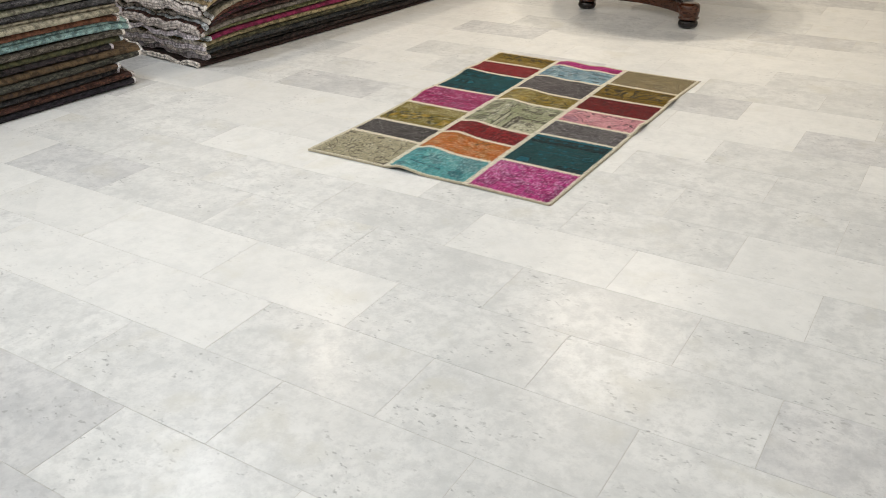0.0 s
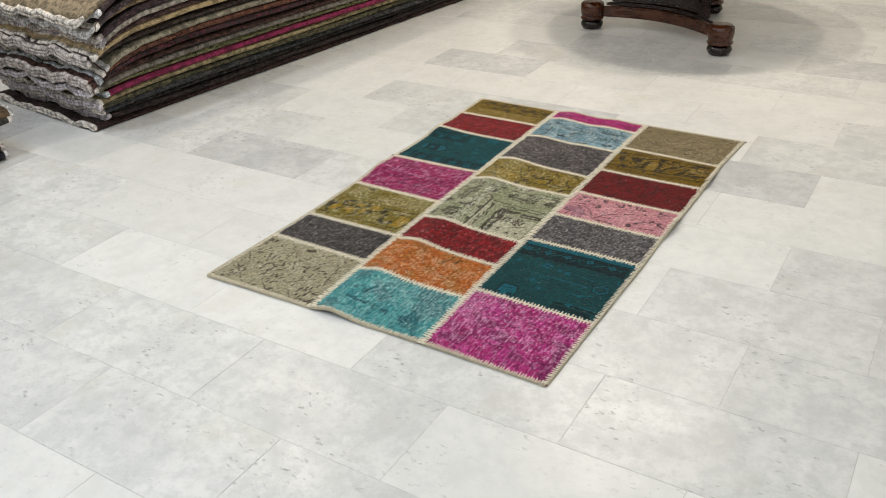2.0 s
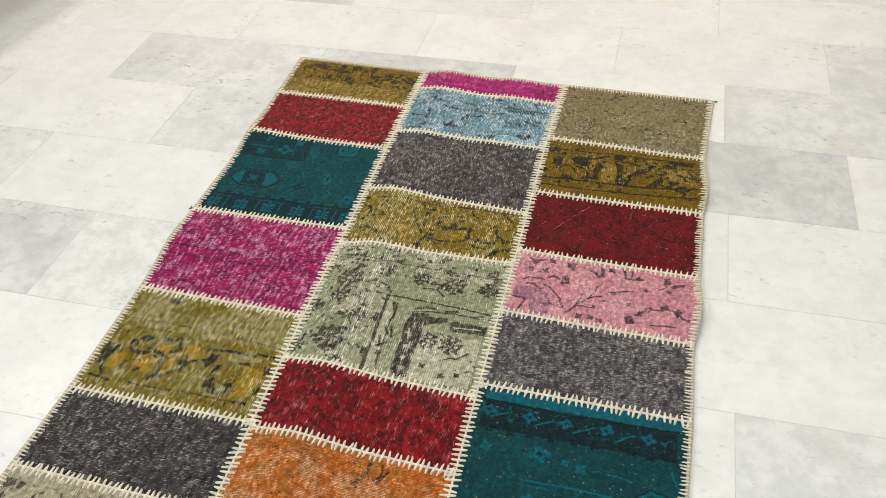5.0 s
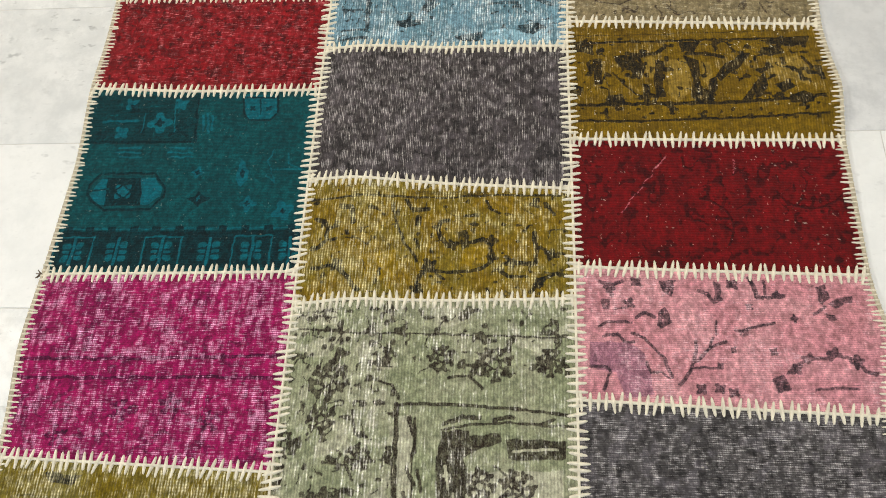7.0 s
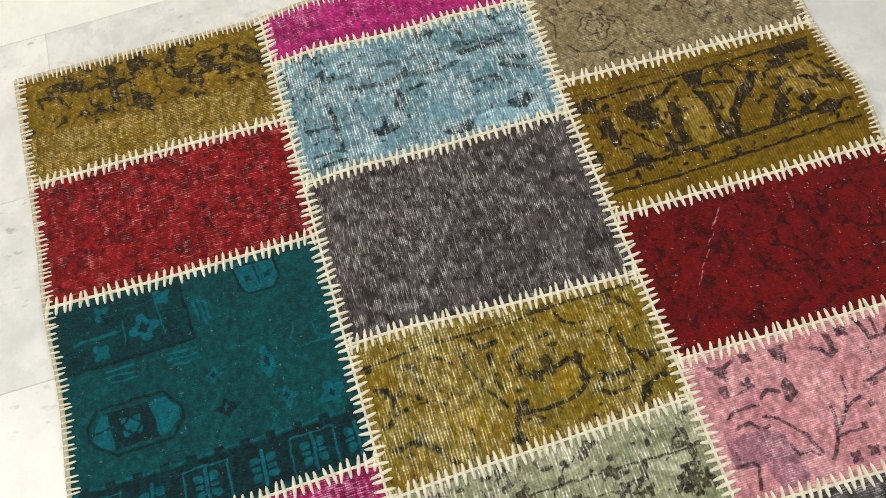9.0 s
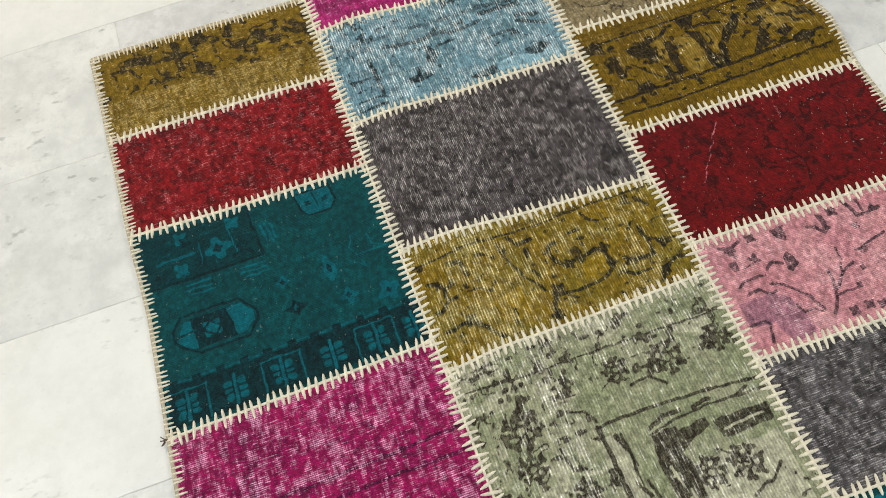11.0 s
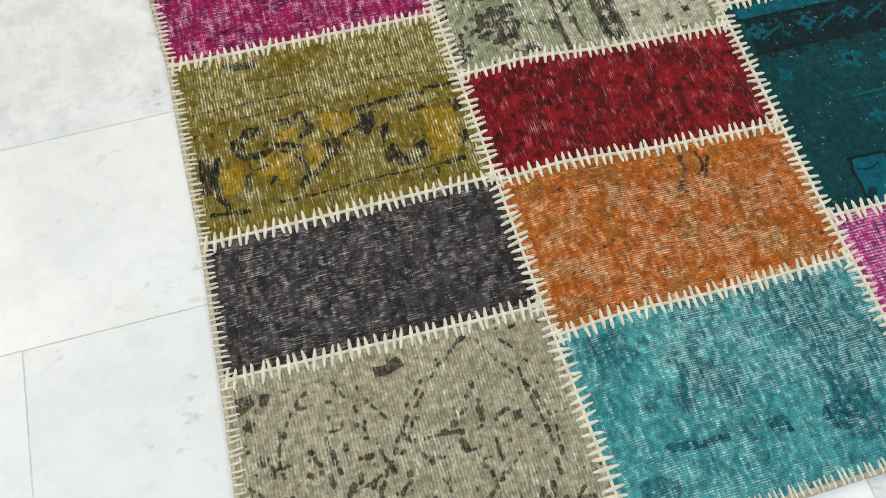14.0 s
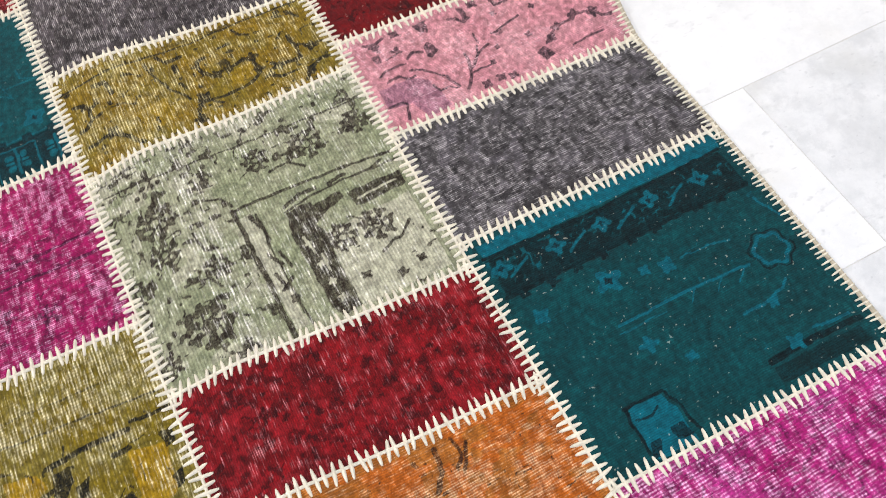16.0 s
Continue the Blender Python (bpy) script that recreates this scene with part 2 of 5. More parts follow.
def rug_cloth(name, ground, ground2, ink, tint, worn, wear=0.5, ribs="x", pitch=0.0028, specks=0.3, patchy=14.0, pile=0.45, streak=0.5):
    """Worn, overdyed hand-knotted pile: its ground in two shades, dark and bright figures, bare threads and light knots."""
    n = Nodes(name)
    co = n.coords()
    figure = n.add("ShaderNodeAttribute", attribute_name="figure")
    sep = n.add("ShaderNodeSeparateColor")
    n.link(figure.outputs["Color"], sep.inputs[0])
    fine = n.noise(co, 420.0, 2.0, 0.6)
    xyz = n.add("ShaderNodeSeparateXYZ")
    n.link(co, xyz.inputs[0])
    wander = n.math("MULTIPLY", n.noise(co, 60.0, 2.0), 5.0)
    turn = 2 * math.pi / pitch
    weft = n.math("SINE", n.math("MULTIPLY_ADD", xyz.outputs[1], turn, wander))
    warp = n.math("SINE", n.math("MULTIPLY_ADD", xyz.outputs[0], turn, wander))
    rib, other = (weft, warp) if ribs == "x" else (warp, weft)
    stretch = (70.0, 420.0, 1.0) if ribs == "x" else (420.0, 60.0, 1.0)
    dashes = n.noise(n.scaled(co, *stretch), 1.0, 2.0, 0.6)
    clumps = n.noise(n.scaled(co, 120.0, 62.0, 1.0), 1.0, 3.0, 0.62, 0.3)
    streaks = n.noise(n.scaled(co, 150.0, 24.0, 1.0), 1.0, 3.0, 0.65)
    # figures are knotted, so their edges step from knot to knot and lose pieces where the pile is thin
    ragged = n.math("ADD", n.math("MULTIPLY_ADD", n.noise(co, 330.0, 2.0, 0.6), 0.9, -0.45), n.math("MULTIPLY_ADD", dashes, 0.9, -0.45))
    ragged = n.math("ADD", ragged, n.math("MULTIPLY_ADD", clumps, 0.9, -0.45))
    big = n.noise(co, patchy, 5.0, 0.65, 0.3)
    c = n.mix(n.step(big, 0.36, 0.66), srgb(ground), srgb(ground2))
    thin = n.step(n.math("ADD", clumps, fine), 0.75, 1.20, 1.0, 0.72)
    for channel, color in ((sep.outputs[1], tint), (sep.outputs[0], ink)):
        held = n.step(n.math("MULTIPLY_ADD", ragged, 0.50, channel), 0.10, 0.68)
        c = n.mix(n.math("MULTIPLY", held, n.math("MULTIPLY", thin, n.step(channel, 0.02, 0.25))), c, srgb(color))
    bare = n.math("ADD", n.math("MULTIPLY", clumps, 0.36), n.math("MULTIPLY", streaks, streak))
    bare = n.math("ADD", bare, n.math("MULTIPLY", dashes, 0.66))
    bare = n.math("ADD", bare, n.math("MULTIPLY_ADD", sep.outputs[2], 0.11, -0.05))
    edge = 0.995 - 0.20 * wear - 0.5 * (0.5 - streak)
    bare = n.step(bare, edge - 0.11, edge + 0.13)
    thread = n.math("MULTIPLY", n.step(rib, -0.6, 0.8, 0.26, 0.95), n.step(other, -0.6, 0.5, 0.62, 1.0))
    c = n.mix(n.math("MULTIPLY", bare, thread), c, srgb(worn))
    shade = n.math("MULTIPLY", n.step(fine, 0.25, 0.75, 0.76, 1.12), n.step(rib, -1.0, 0.6, 0.80, 1.04))
    knots = n.math("MULTIPLY", n.step(n.noise(co, 115.0, 4.0, 0.68), 0.30, 0.70, 0.66, 1.28), n.step(clumps, 0.30, 0.70, 0.76, 1.20))
    c = n.mix(1.0, c, n.math("MULTIPLY", shade, knots), "MULTIPLY")
    if specks:
        dot = n.step(n.noise(co, 210.0, 1.0, 0.4), 0.735, 0.785)
        c = n.mix(n.math("MULTIPLY", dot, specks), c, (0.72, 0.68, 0.55))
    height = n.math("ADD", n.math("MULTIPLY", fine, 0.7), n.math("MULTIPLY", rib, 0.25))
    height = n.math("SUBTRACT", height, n.math("MULTIPLY", sep.outputs[0], 0.5))
    n.bump(height, pile, 0.0016)
    return n.finish(c, 0.92, Specular_IOR_Level=0.25, Sheen_Weight=0.06, Sheen_Roughness=0.5)


class Figures:
    """The drawing of one patch: three masks over its knots, ink (dark), tint (bright) and bare (worn thin)."""

    def __init__(self, width, height, seed):
        self.w, self.h = width, height
        self.nx, self.ny = max(24, round(width / 0.0018)), max(24, round(height / 0.0018))
        self.u, self.v = np.meshgrid(np.linspace(0, 1, self.nx), np.linspace(0, 1, self.ny))
        self.rng = np.random.default_rng(seed)
        self.x = self.u * width + 0.0016 * (self.grain(90) - 0.5) * 2
        self.y = self.v * height + 0.0016 * (self.grain(90) - 0.5) * 2
        self.ink, self.tint, self.bare = (np.zeros_like(self.u) for _ in range(3))

    def grain(self, per_metre, octaves=1):
        """Smooth random field from 0 to 1."""
        total, weight = 0.0, 0.0
        for o in range(octaves):
            k = per_metre * 2**o
            gx, gy = int(self.w * k) + 3, int(self.h * k) + 3
            lattice = self.rng.random((gy, gx))
            px, py = self.u * self.w * k, self.v * self.h * k
            i, j = px.astype(int), py.astype(int)
            fx, fy = px - i, py - j
            fx, fy = fx * fx * (3 - 2 * fx), fy * fy * (3 - 2 * fy)
            low = lattice[j, i] * (1 - fx) + lattice[j, i + 1] * fx
            high = lattice[j + 1, i] * (1 - fx) + lattice[j + 1, i + 1] * fx
            total, weight = total + (low * (1 - fy) + high * fy) * 0.5**o, weight + 0.5**o
        return total / weight

    def lay(self, mask, on="ink", strength=1.0):
        field = {"ink": self.ink, "tint": self.tint, "bare": self.bare}[on]
        np.maximum(field, np.clip(mask, 0, 1) * strength, out=field)
        if on == "tint":
            self.ink *= 1 - 0.9 * np.clip(mask, 0, 1)

    def away(self, points):
        """Distance in metres to a line through points given in shares of the patch."""
        best = np.full_like(self.u, 9.0)
        pts = [(a * self.w, b * self.h) for a, b in points]
        for (ax, ay), (bx, by) in zip(pts, pts[1:]):
            dx, dy = bx - ax, by - ay
            f = np.clip(((self.x - ax) * dx + (self.y - ay) * dy) / max(dx * dx + dy * dy, 1e-9), 0, 1)
            best = np.minimum(best, np.hypot(self.x - ax - f * dx, self.y - ay - f * dy))
        return best

    def line(self, points, thick=0.004, on="ink", strength=1.0, gap=0.0):
        mask = np.clip((thick / 2 - self.away(points)) / 0.0012 + 0.5, 0, 1)
        if gap:
            mask = mask * (np.sin((self.x + self.y) * 2 * math.pi / gap) > -0.25)
        self.lay(mask, on, strength)

    def dashes(self, points, dash, space, thick, on="ink"):
        """Short knots in a row along a line; some are missing."""
        pts = [(a * self.w, b * self.h) for a, b in points]
        at = np.concatenate([[0], np.cumsum([math.dist(a, b) for a, b in zip(pts, pts[1:])])])
        spot = self.rng.uniform(0, space)
        while spot < at[-1]:
            ends = [(float(np.interp(q, at, [p[0] for p in pts])) / self.w, float(np.interp(q, at, [p[1] for p in pts])) / self.h) for q in (spot, spot + dash * self.rng.uniform(0.5, 1.2))]
            if self.rng.random() > 0.22 and -0.05 < ends[0][0] < 1.05 and -0.05 < ends[0][1] < 1.05:
                self.line(ends, thick * self.rng.uniform(0.7, 1.3), on)
            spot += dash + space * self.rng.uniform(0.6, 1.6)

    def fill(self, points, on="ink", strength=1.0):
        """A filled outline through points given in shares of the patch."""
        inside = np.zeros(self.u.shape, bool)
        pts = [(a * self.w, b * self.h) for a, b in points]
        for (ax, ay), (bx, by) in zip(pts, pts[1:] + pts[:1]):
            if ay != by:
                inside ^= ((ay > self.y) != (by > self.y)) & (self.x < (bx - ax) * (self.y - ay) / (by - ay) + ax)
        self.lay(np.where(inside, 1, -1) * self.away(points + points[:1]) / 0.0014 + 0.5, on, strength)

    def ring(self, cu, cv, radius, thick=0.004, on="ink", strength=1.0, wobble=0.0, lobes=5, squash=1.0):
        dx, dy = self.x - cu * self.w, (self.y - cv * self.h) / squash
        r = radius * (1 + wobble * np.sin(lobes * np.arctan2(dy, dx) + cu * 40))
        self.lay((thick / 2 - np.abs(np.hypot(dx, dy) - r)) / 0.0012 + 0.5, on, strength)

    def disc(self, cu, cv, radius, on="ink", strength=1.0, wobble=0.0, lobes=5, squash=1.0):
        dx, dy = self.x - cu * self.w, (self.y - cv * self.h) / squash
        r = radius * (1 + wobble * np.sin(lobes * np.arctan2(dy, dx) + cv * 40))
        self.lay((r - np.hypot(dx, dy)) / 0.0015 + 0.5, on, strength)

    def band(self, v0, v1, on="ink", strength=1.0, u0=-0.1, u1=1.1):
        m = np.clip((self.y - v0 * self.h) / 0.001, 0, 1) * np.clip((v1 * self.h - self.y) / 0.001, 0, 1)
        m = m * np.clip((self.x - u0 * self.w) / 0.001, 0, 1) * np.clip((u1 * self.w - self.x) / 0.001, 0, 1)
        self.lay(m, on, strength)

    def blots(self, per_metre, cut, v0=0.0, v1=1.0, on="ink", strength=1.0, u0=0.0, u1=1.0, octaves=2):
        inside = np.clip(np.minimum.reduce([self.v - v0, v1 - self.v, self.u - u0, u1 - self.u]) / 0.04 + 0.5, 0, 1)
        self.lay(np.clip((self.grain(per_metre, octaves) - cut) / (0.30 if on == "bare" else 0.10) + 0.5, 0, 1) * inside, on, strength)

    def squiggles(self, per_metre, width, v0=0.0, v1=1.0, on="ink", strength=1.0, u0=0.0, u1=1.0, octaves=2, broken=0.45):
        """Curling thin lines, broken here and there: the tendrils of a worn floral ground."""
        inside = np.clip(np.minimum.reduce([self.v - v0, v1 - self.v, self.u - u0, u1 - self.u]) / 0.02 + 0.5, 0, 1)
        curl = np.clip((width - np.abs(self.grain(per_metre, octaves) - 0.5)) / 0.02 + 0.5, 0, 1)
        breaks = np.clip((self.grain(per_metre * 2.3) - broken) / 0.08 + 0.5, 0, 1)
        self.lay(curl * breaks * inside, on, strength)

    def fray(self, cut, width=0.12):
        """Worn away here and there: the dark figures lose small pieces."""
        self.ink *= np.clip((self.grain(190, 2) - cut) / width + 0.5, 0, 1)

    def blossom(self, cu, cv, radius, petals=6, on="ink", core=True, thick=0.003):
        for i in range(petals):
            a = 2 * math.pi * i / petals + cu * 9
            pu, pv = cu + 0.68 * radius * math.cos(a) / self.w, cv + 0.68 * radius * math.sin(a) / self.h
            self.disc(pu, pv, radius * 0.23, on, 0.95, 0.35, 3)
            self.line([(cu + 0.3 * radius * math.cos(a + 0.3) / self.w, cv + 0.3 * radius * math.sin(a + 0.3) / self.h), (pu, pv)], thick, on)
        if core:
            self.ring(cu, cv, radius * 0.25, thick, on)

    def vine(self, start, heading, length, turn, thick=0.003, on="ink", twigs=3, leaf=0.006):
        """A curling stem with twigs and leaf marks; lengths in metres, angles in degrees."""
        thick, leaf = thick * 0.85, leaf * 0.68
        px, py, a, pts = start[0] * self.w, start[1] * self.h, math.radians(heading), []
        steps = 14
        for k in range(steps + 1):
            pts.append((px / self.w, py / self.h))
            if twigs and k and k % max(1, steps // (twigs + 1)) == 0:
                side = 1 if (k // 2) % 2 else -1
                tx, ty = px + 0.018 * math.cos(a + side * 1.1), py + 0.018 * math.sin(a + side * 1.1)
                self.line([(px / self.w, py / self.h), (tx / self.w, ty / self.h)], thick, on)
                self.disc(tx / self.w, ty / self.h, leaf, on, wobble=0.25, lobes=3)
            px, py = px + math.cos(a) * length / steps, py + math.sin(a) * length / steps
            a += math.radians(turn) / steps
        self.line(pts, thick, on)


def draw_lattice_beige(d):
    # vines of short knots that lean both ways and cross
    d.dashes([(0.151, 0.707), (0.169, 0.779), (0.217, 0.864), (0.272, 0.895)], 0.0068, 0.0055, 0.0042)
    d.dashes([(0.321, 0.887), (0.347, 0.815), (0.37, 0.763), (0.385, 0.675), (0.422, 0.558), (0.44, 0.492)], 0.0068, 0.0055, 0.0042)
    d.dashes([(0.384, 0.842), (0.417, 0.768), (0.471, 0.66), (0.503, 0.588), (0.554, 0.467), (0.598, 0.268)], 0.0068, 0.0055, 0.0042)
    d.dashes([(0.582, 0.831), (0.53, 0.721), (0.459, 0.584), (0.406, 0.466), (0.357, 0.351)], 0.0068, 0.0055, 0.0042)
    d.dashes([(0.735, 0.951), (0.634, 0.855), (0.542, 0.718), (0.505, 0.605)], 0.0068, 0.0055, 0.0042)
    d.dashes([(0.753, 0.965), (0.793, 0.859), (0.836, 0.773), (0.885, 0.663), (0.911, 0.523), (0.903, 0.378)], 0.0068, 0.0055, 0.0042)
    d.dashes([(0.836, 0.91), (0.879, 0.824), (0.925, 0.694)], 0.0068, 0.0055, 0.0042)
    d.dashes([(0.143, 0.749), (0.128, 0.636), (0.14, 0.516)], 0.0068, 0.0055, 0.0042)
    d.dashes([(0.503, 0.588), (0.608, 0.586), (0.696, 0.571), (0.796, 0.615)], 0.0068, 0.0055, 0.0042)
    d.dashes([(0.009, 0.608), (0.072, 0.525), (0.132, 0.441)], 0.0068, 0.0055, 0.0042)
    d.dashes([(0.269, 0.7), (0.281, 0.576), (0.323, 0.478)], 0.0068, 0.0055, 0.0042)
    d.dashes([(0.863, 0.764), (0.879, 0.58), (0.89, 0.445), (0.875, 0.318)], 0.0068, 0.0055, 0.0042)
    d.dashes([(0.503, 0.588), (0.43, 0.515), (0.299, 0.433)], 0.0068, 0.0055, 0.0042)
    d.dashes([(0.713, 0.791), (0.719, 0.711)], 0.0055, 0.0035, 0.0062)
    d.dashes([(0.721, 0.688), (0.715, 0.601)], 0.0055, 0.0035, 0.0062)
    d.dashes([(0.733, 0.608), (0.779, 0.588)], 0.0055, 0.0035, 0.0062)
    d.dashes([(0.684, 0.66), (0.66, 0.637)], 0.0055, 0.0035, 0.0062)
    d.dashes([(0.722, 0.554), (0.778, 0.558)], 0.0055, 0.0035, 0.0062)
    d.dashes([(0.739, 0.511), (0.737, 0.425)], 0.0055, 0.0035, 0.0062)
    d.dashes([(0.591, 0.593), (0.649, 0.57)], 0.0055, 0.0035, 0.0062)
    d.dashes([(0.642, 0.55), (0.651, 0.501)], 0.0055, 0.0035, 0.0062)
    d.dashes([(0.218, 0.65), (0.241, 0.588)], 0.0055, 0.0035, 0.0062)
    d.dashes([(0.277, 0.657), (0.285, 0.589)], 0.0055, 0.0035, 0.0062)
    d.dashes([(0.317, 0.642), (0.327, 0.583)], 0.0055, 0.0035, 0.0062)
    d.dashes([(0.351, 0.573), (0.398, 0.567)], 0.0055, 0.0035, 0.0062)
    d.dashes([(0.176, 0.578), (0.22, 0.549)], 0.0055, 0.0035, 0.0062)
    d.dashes([(0.261, 0.546), (0.269, 0.498)], 0.0055, 0.0035, 0.0062)
    d.fill([(0.025, 0.914), (0.077, 0.922), (0.085, 0.874), (0.034, 0.847)], "ink", 0.9)
    d.fill([(0.1, 0.91), (0.137, 0.911), (0.121, 0.856), (0.098, 0.865)], "ink", 0.9)
    d.fill([(0.438, 0.909), (0.488, 0.911), (0.523, 0.935), (0.543, 0.889), (0.486, 0.865), (0.448, 0.867)], "ink", 0.9)
    d.disc(0.504, 0.298, 0.007, "ink", 1.0, 0.28, 4)
    d.disc(0.06, 0.802, 0.007, "ink", 1.0, 0.28, 4)
    d.disc(0.821, 0.231, 0.007, "ink", 1.0, 0.28, 4)
    d.disc(0.82, 0.582, 0.006, "ink", 1.0, 0.28, 4)
    d.disc(0.086, 0.654, 0.006, "ink", 1.0, 0.28, 4)
    d.disc(0.389, 0.367, 0.006, "ink", 1.0, 0.28, 4)
    d.disc(0.229, 0.432, 0.006, "ink", 1.0, 0.28, 4)
    d.dashes([(0.877, 0.938), (0.914, 0.95)], 0.0055, 0.0035, 0.0062)
    for k in range(4):
        base = 0.02 + k * 0.27
        for side in (1, -1):
            pts = [(base + side * 0.20 * f + 0.05 * math.sin(5 * f + k), 0.46 * f - 0.02) for f in (i / 10 for i in range(11))]
            d.dashes(pts, 0.0068, 0.0055, 0.0042)
    for cu, cv in ((0.16, 0.20), (0.50, 0.24), (0.82, 0.18), (0.34, 0.40)):
        for i in range(8):
            a = 2 * math.pi * i / 8 + cu * 7
            p = (cu + 0.020 * math.cos(a) / d.w, cv + 0.026 * math.sin(a) / d.h)
            d.line([p, (p[0] + 0.003 / d.w, p[1] + (0.006 + 0.004 * (i % 3)) / d.h)], 0.0065)
    d.blots(110, 0.80, strength=0.8)
    d.blots(50, 0.60, 0.0, 0.10, strength=0.9)
    d.blots(60, 0.62, 0.0, 0.22, u0=0.85)
    d.blots(26, 0.52, on="bare")


def draw_scroll_border(d):
    d.disc(0.295, 0.321, 0.021, "tint", 0.9, 0.28, 4)
    d.fill([(0.479, 0.552), (0.565, 0.527), (0.595, 0.455), (0.551, 0.418), (0.478, 0.458)], "tint", 0.9)
    d.fill([(0.317, 0.506), (0.384, 0.49), (0.398, 0.449), (0.319, 0.447)], "tint", 0.9)
    d.fill([(0.835, 0.447), (0.95, 0.412), (0.929, 0.196), (0.826, 0.166)], "tint", 0.8)
    d.fill([(0.098, 0.354), (0.185, 0.36), (0.171, 0.218), (0.105, 0.223)], "tint", 0.8)
    d.fill([(0.413, 0.415), (0.467, 0.381), (0.445, 0.283), (0.411, 0.248)], "tint", 0.8)
    d.line([(0.051, 0.688), (0.268, 0.692), (0.468, 0.698), (0.711, 0.679), (0.976, 0.656)], 0.003, "ink", 0.7)
    d.line([(0.045, 0.612), (0.26, 0.615), (0.462, 0.635)], 0.003, "ink", 0.5)
    d.line([(0.101, 0.834), (0.441, 0.809), (0.853, 0.793)], 0.003, "ink", 0.5)
    d.fill([(0.181, 0.948), (0.291, 0.935), (0.325, 0.94), (0.298, 0.89), (0.206, 0.901)], "ink", 0.9)
    d.fill([(0.04, 0.436), (0.117, 0.421), (0.101, 0.327), (0.069, 0.24), (0.029, 0.249)])
    d.fill([(0.161, 0.501), (0.195, 0.509), (0.213, 0.551), (0.272, 0.55), (0.292, 0.505), (0.228, 0.5), (0.199, 0.461), (0.204, 0.419), (0.275, 0.411), (0.288, 0.439), (0.311, 0.412), (0.252, 0.369), (0.183, 0.391), (0.158, 0.435)])
    d.line([(0.32, 0.551), (0.379, 0.549), (0.423, 0.568), (0.435, 0.516), (0.44, 0.468), (0.404, 0.453)], 0.009)
    d.line([(0.278, 0.439), (0.337, 0.42), (0.395, 0.39)], 0.008)
    d.line([(0.369, 0.365), (0.389, 0.299), (0.396, 0.237), (0.365, 0.187)], 0.007)
    d.line([(0.487, 0.378), (0.489, 0.316), (0.463, 0.277), (0.409, 0.22), (0.365, 0.174)], 0.008)
    d.fill([(0.469, 0.399), (0.528, 0.397), (0.53, 0.317), (0.486, 0.295), (0.469, 0.346)])
    d.line([(0.549, 0.404), (0.592, 0.423), (0.633, 0.442)], 0.007)
    d.fill([(0.614, 0.501), (0.665, 0.488), (0.667, 0.432), (0.633, 0.372), (0.602, 0.399)])
    d.line([(0.606, 0.528), (0.688, 0.538), (0.77, 0.547), (0.855, 0.539)], 0.007)
    d.fill([(0.664, 0.4), (0.71, 0.426), (0.698, 0.328), (0.672, 0.299)])
    d.fill([(0.665, 0.278), (0.711, 0.3), (0.725, 0.206), (0.769, 0.235), (0.802, 0.257), (0.812, 0.201), (0.768, 0.165), (0.709, 0.167), (0.664, 0.211)])
    d.fill([(0.764, 0.263), (0.808, 0.285), (0.822, 0.229), (0.799, 0.183)])
    d.line([(0.797, 0.457), (0.841, 0.462)], 0.008)
    d.line([(0.868, 0.568), (0.937, 0.563), (0.993, 0.565)], 0.005)
    d.fill([(0.935, 0.464), (0.974, 0.476), (0.973, 0.405), (0.942, 0.39)])
    d.fill([(0.93, 0.274), (0.963, 0.285), (0.957, 0.218), (0.932, 0.207)])
    d.line([(0.859, 0.128), (0.923, 0.136)], 0.007)
    d.fill([(0.19, 0.305), (0.21, 0.312), (0.194, 0.191), (0.174, 0.211)])
    d.line([(0.079, 0.23), (0.102, 0.182), (0.109, 0.144)], 0.008)
    d.line([(0.053, 0.133), (0.17, 0.111)], 0.006, "ink", 0.9)
    d.line([(0.282, 0.12), (0.433, 0.123), (0.589, 0.136), (0.742, 0.132), (0.859, 0.128)], 0.003, "ink", 0.8)
    d.squiggles(40, 0.026, 0.06, 0.60, broken=0.6, strength=0.8)
    d.fray(0.12, 0.2)
    d.blots(40, 0.56, 0.05, 0.6, "bare", 0.9)
    d.blots(14, 0.36, 0.62, 1.0, "bare", 1.0)


def draw_two_lines(d):
    d.line([(-0.1, 0.50), (0.5, 0.53), (1.1, 0.56)], 0.0045)
    d.line([(-0.1, 0.40), (0.5, 0.43), (1.1, 0.45)], 0.0045)
    for cu, cv in ((0.42, 0.26), (0.6, 0.3), (0.75, 0.22), (0.2, 0.12)):
        d.blossom(cu, cv, 0.018, 5)
    d.squiggles(40, 0.045, 0.0, 0.40, strength=0.5)
    d.squiggles(46, 0.030, 0.52, 1.0, strength=0.45, broken=0.58)
    d.blots(70, 0.68, strength=0.45)
    d.blots(70, 0.52, 0.52, 1.0, "bare", 1.0)
    d.blots(70, 0.56, 0.0, 0.4, "bare", 1.0)


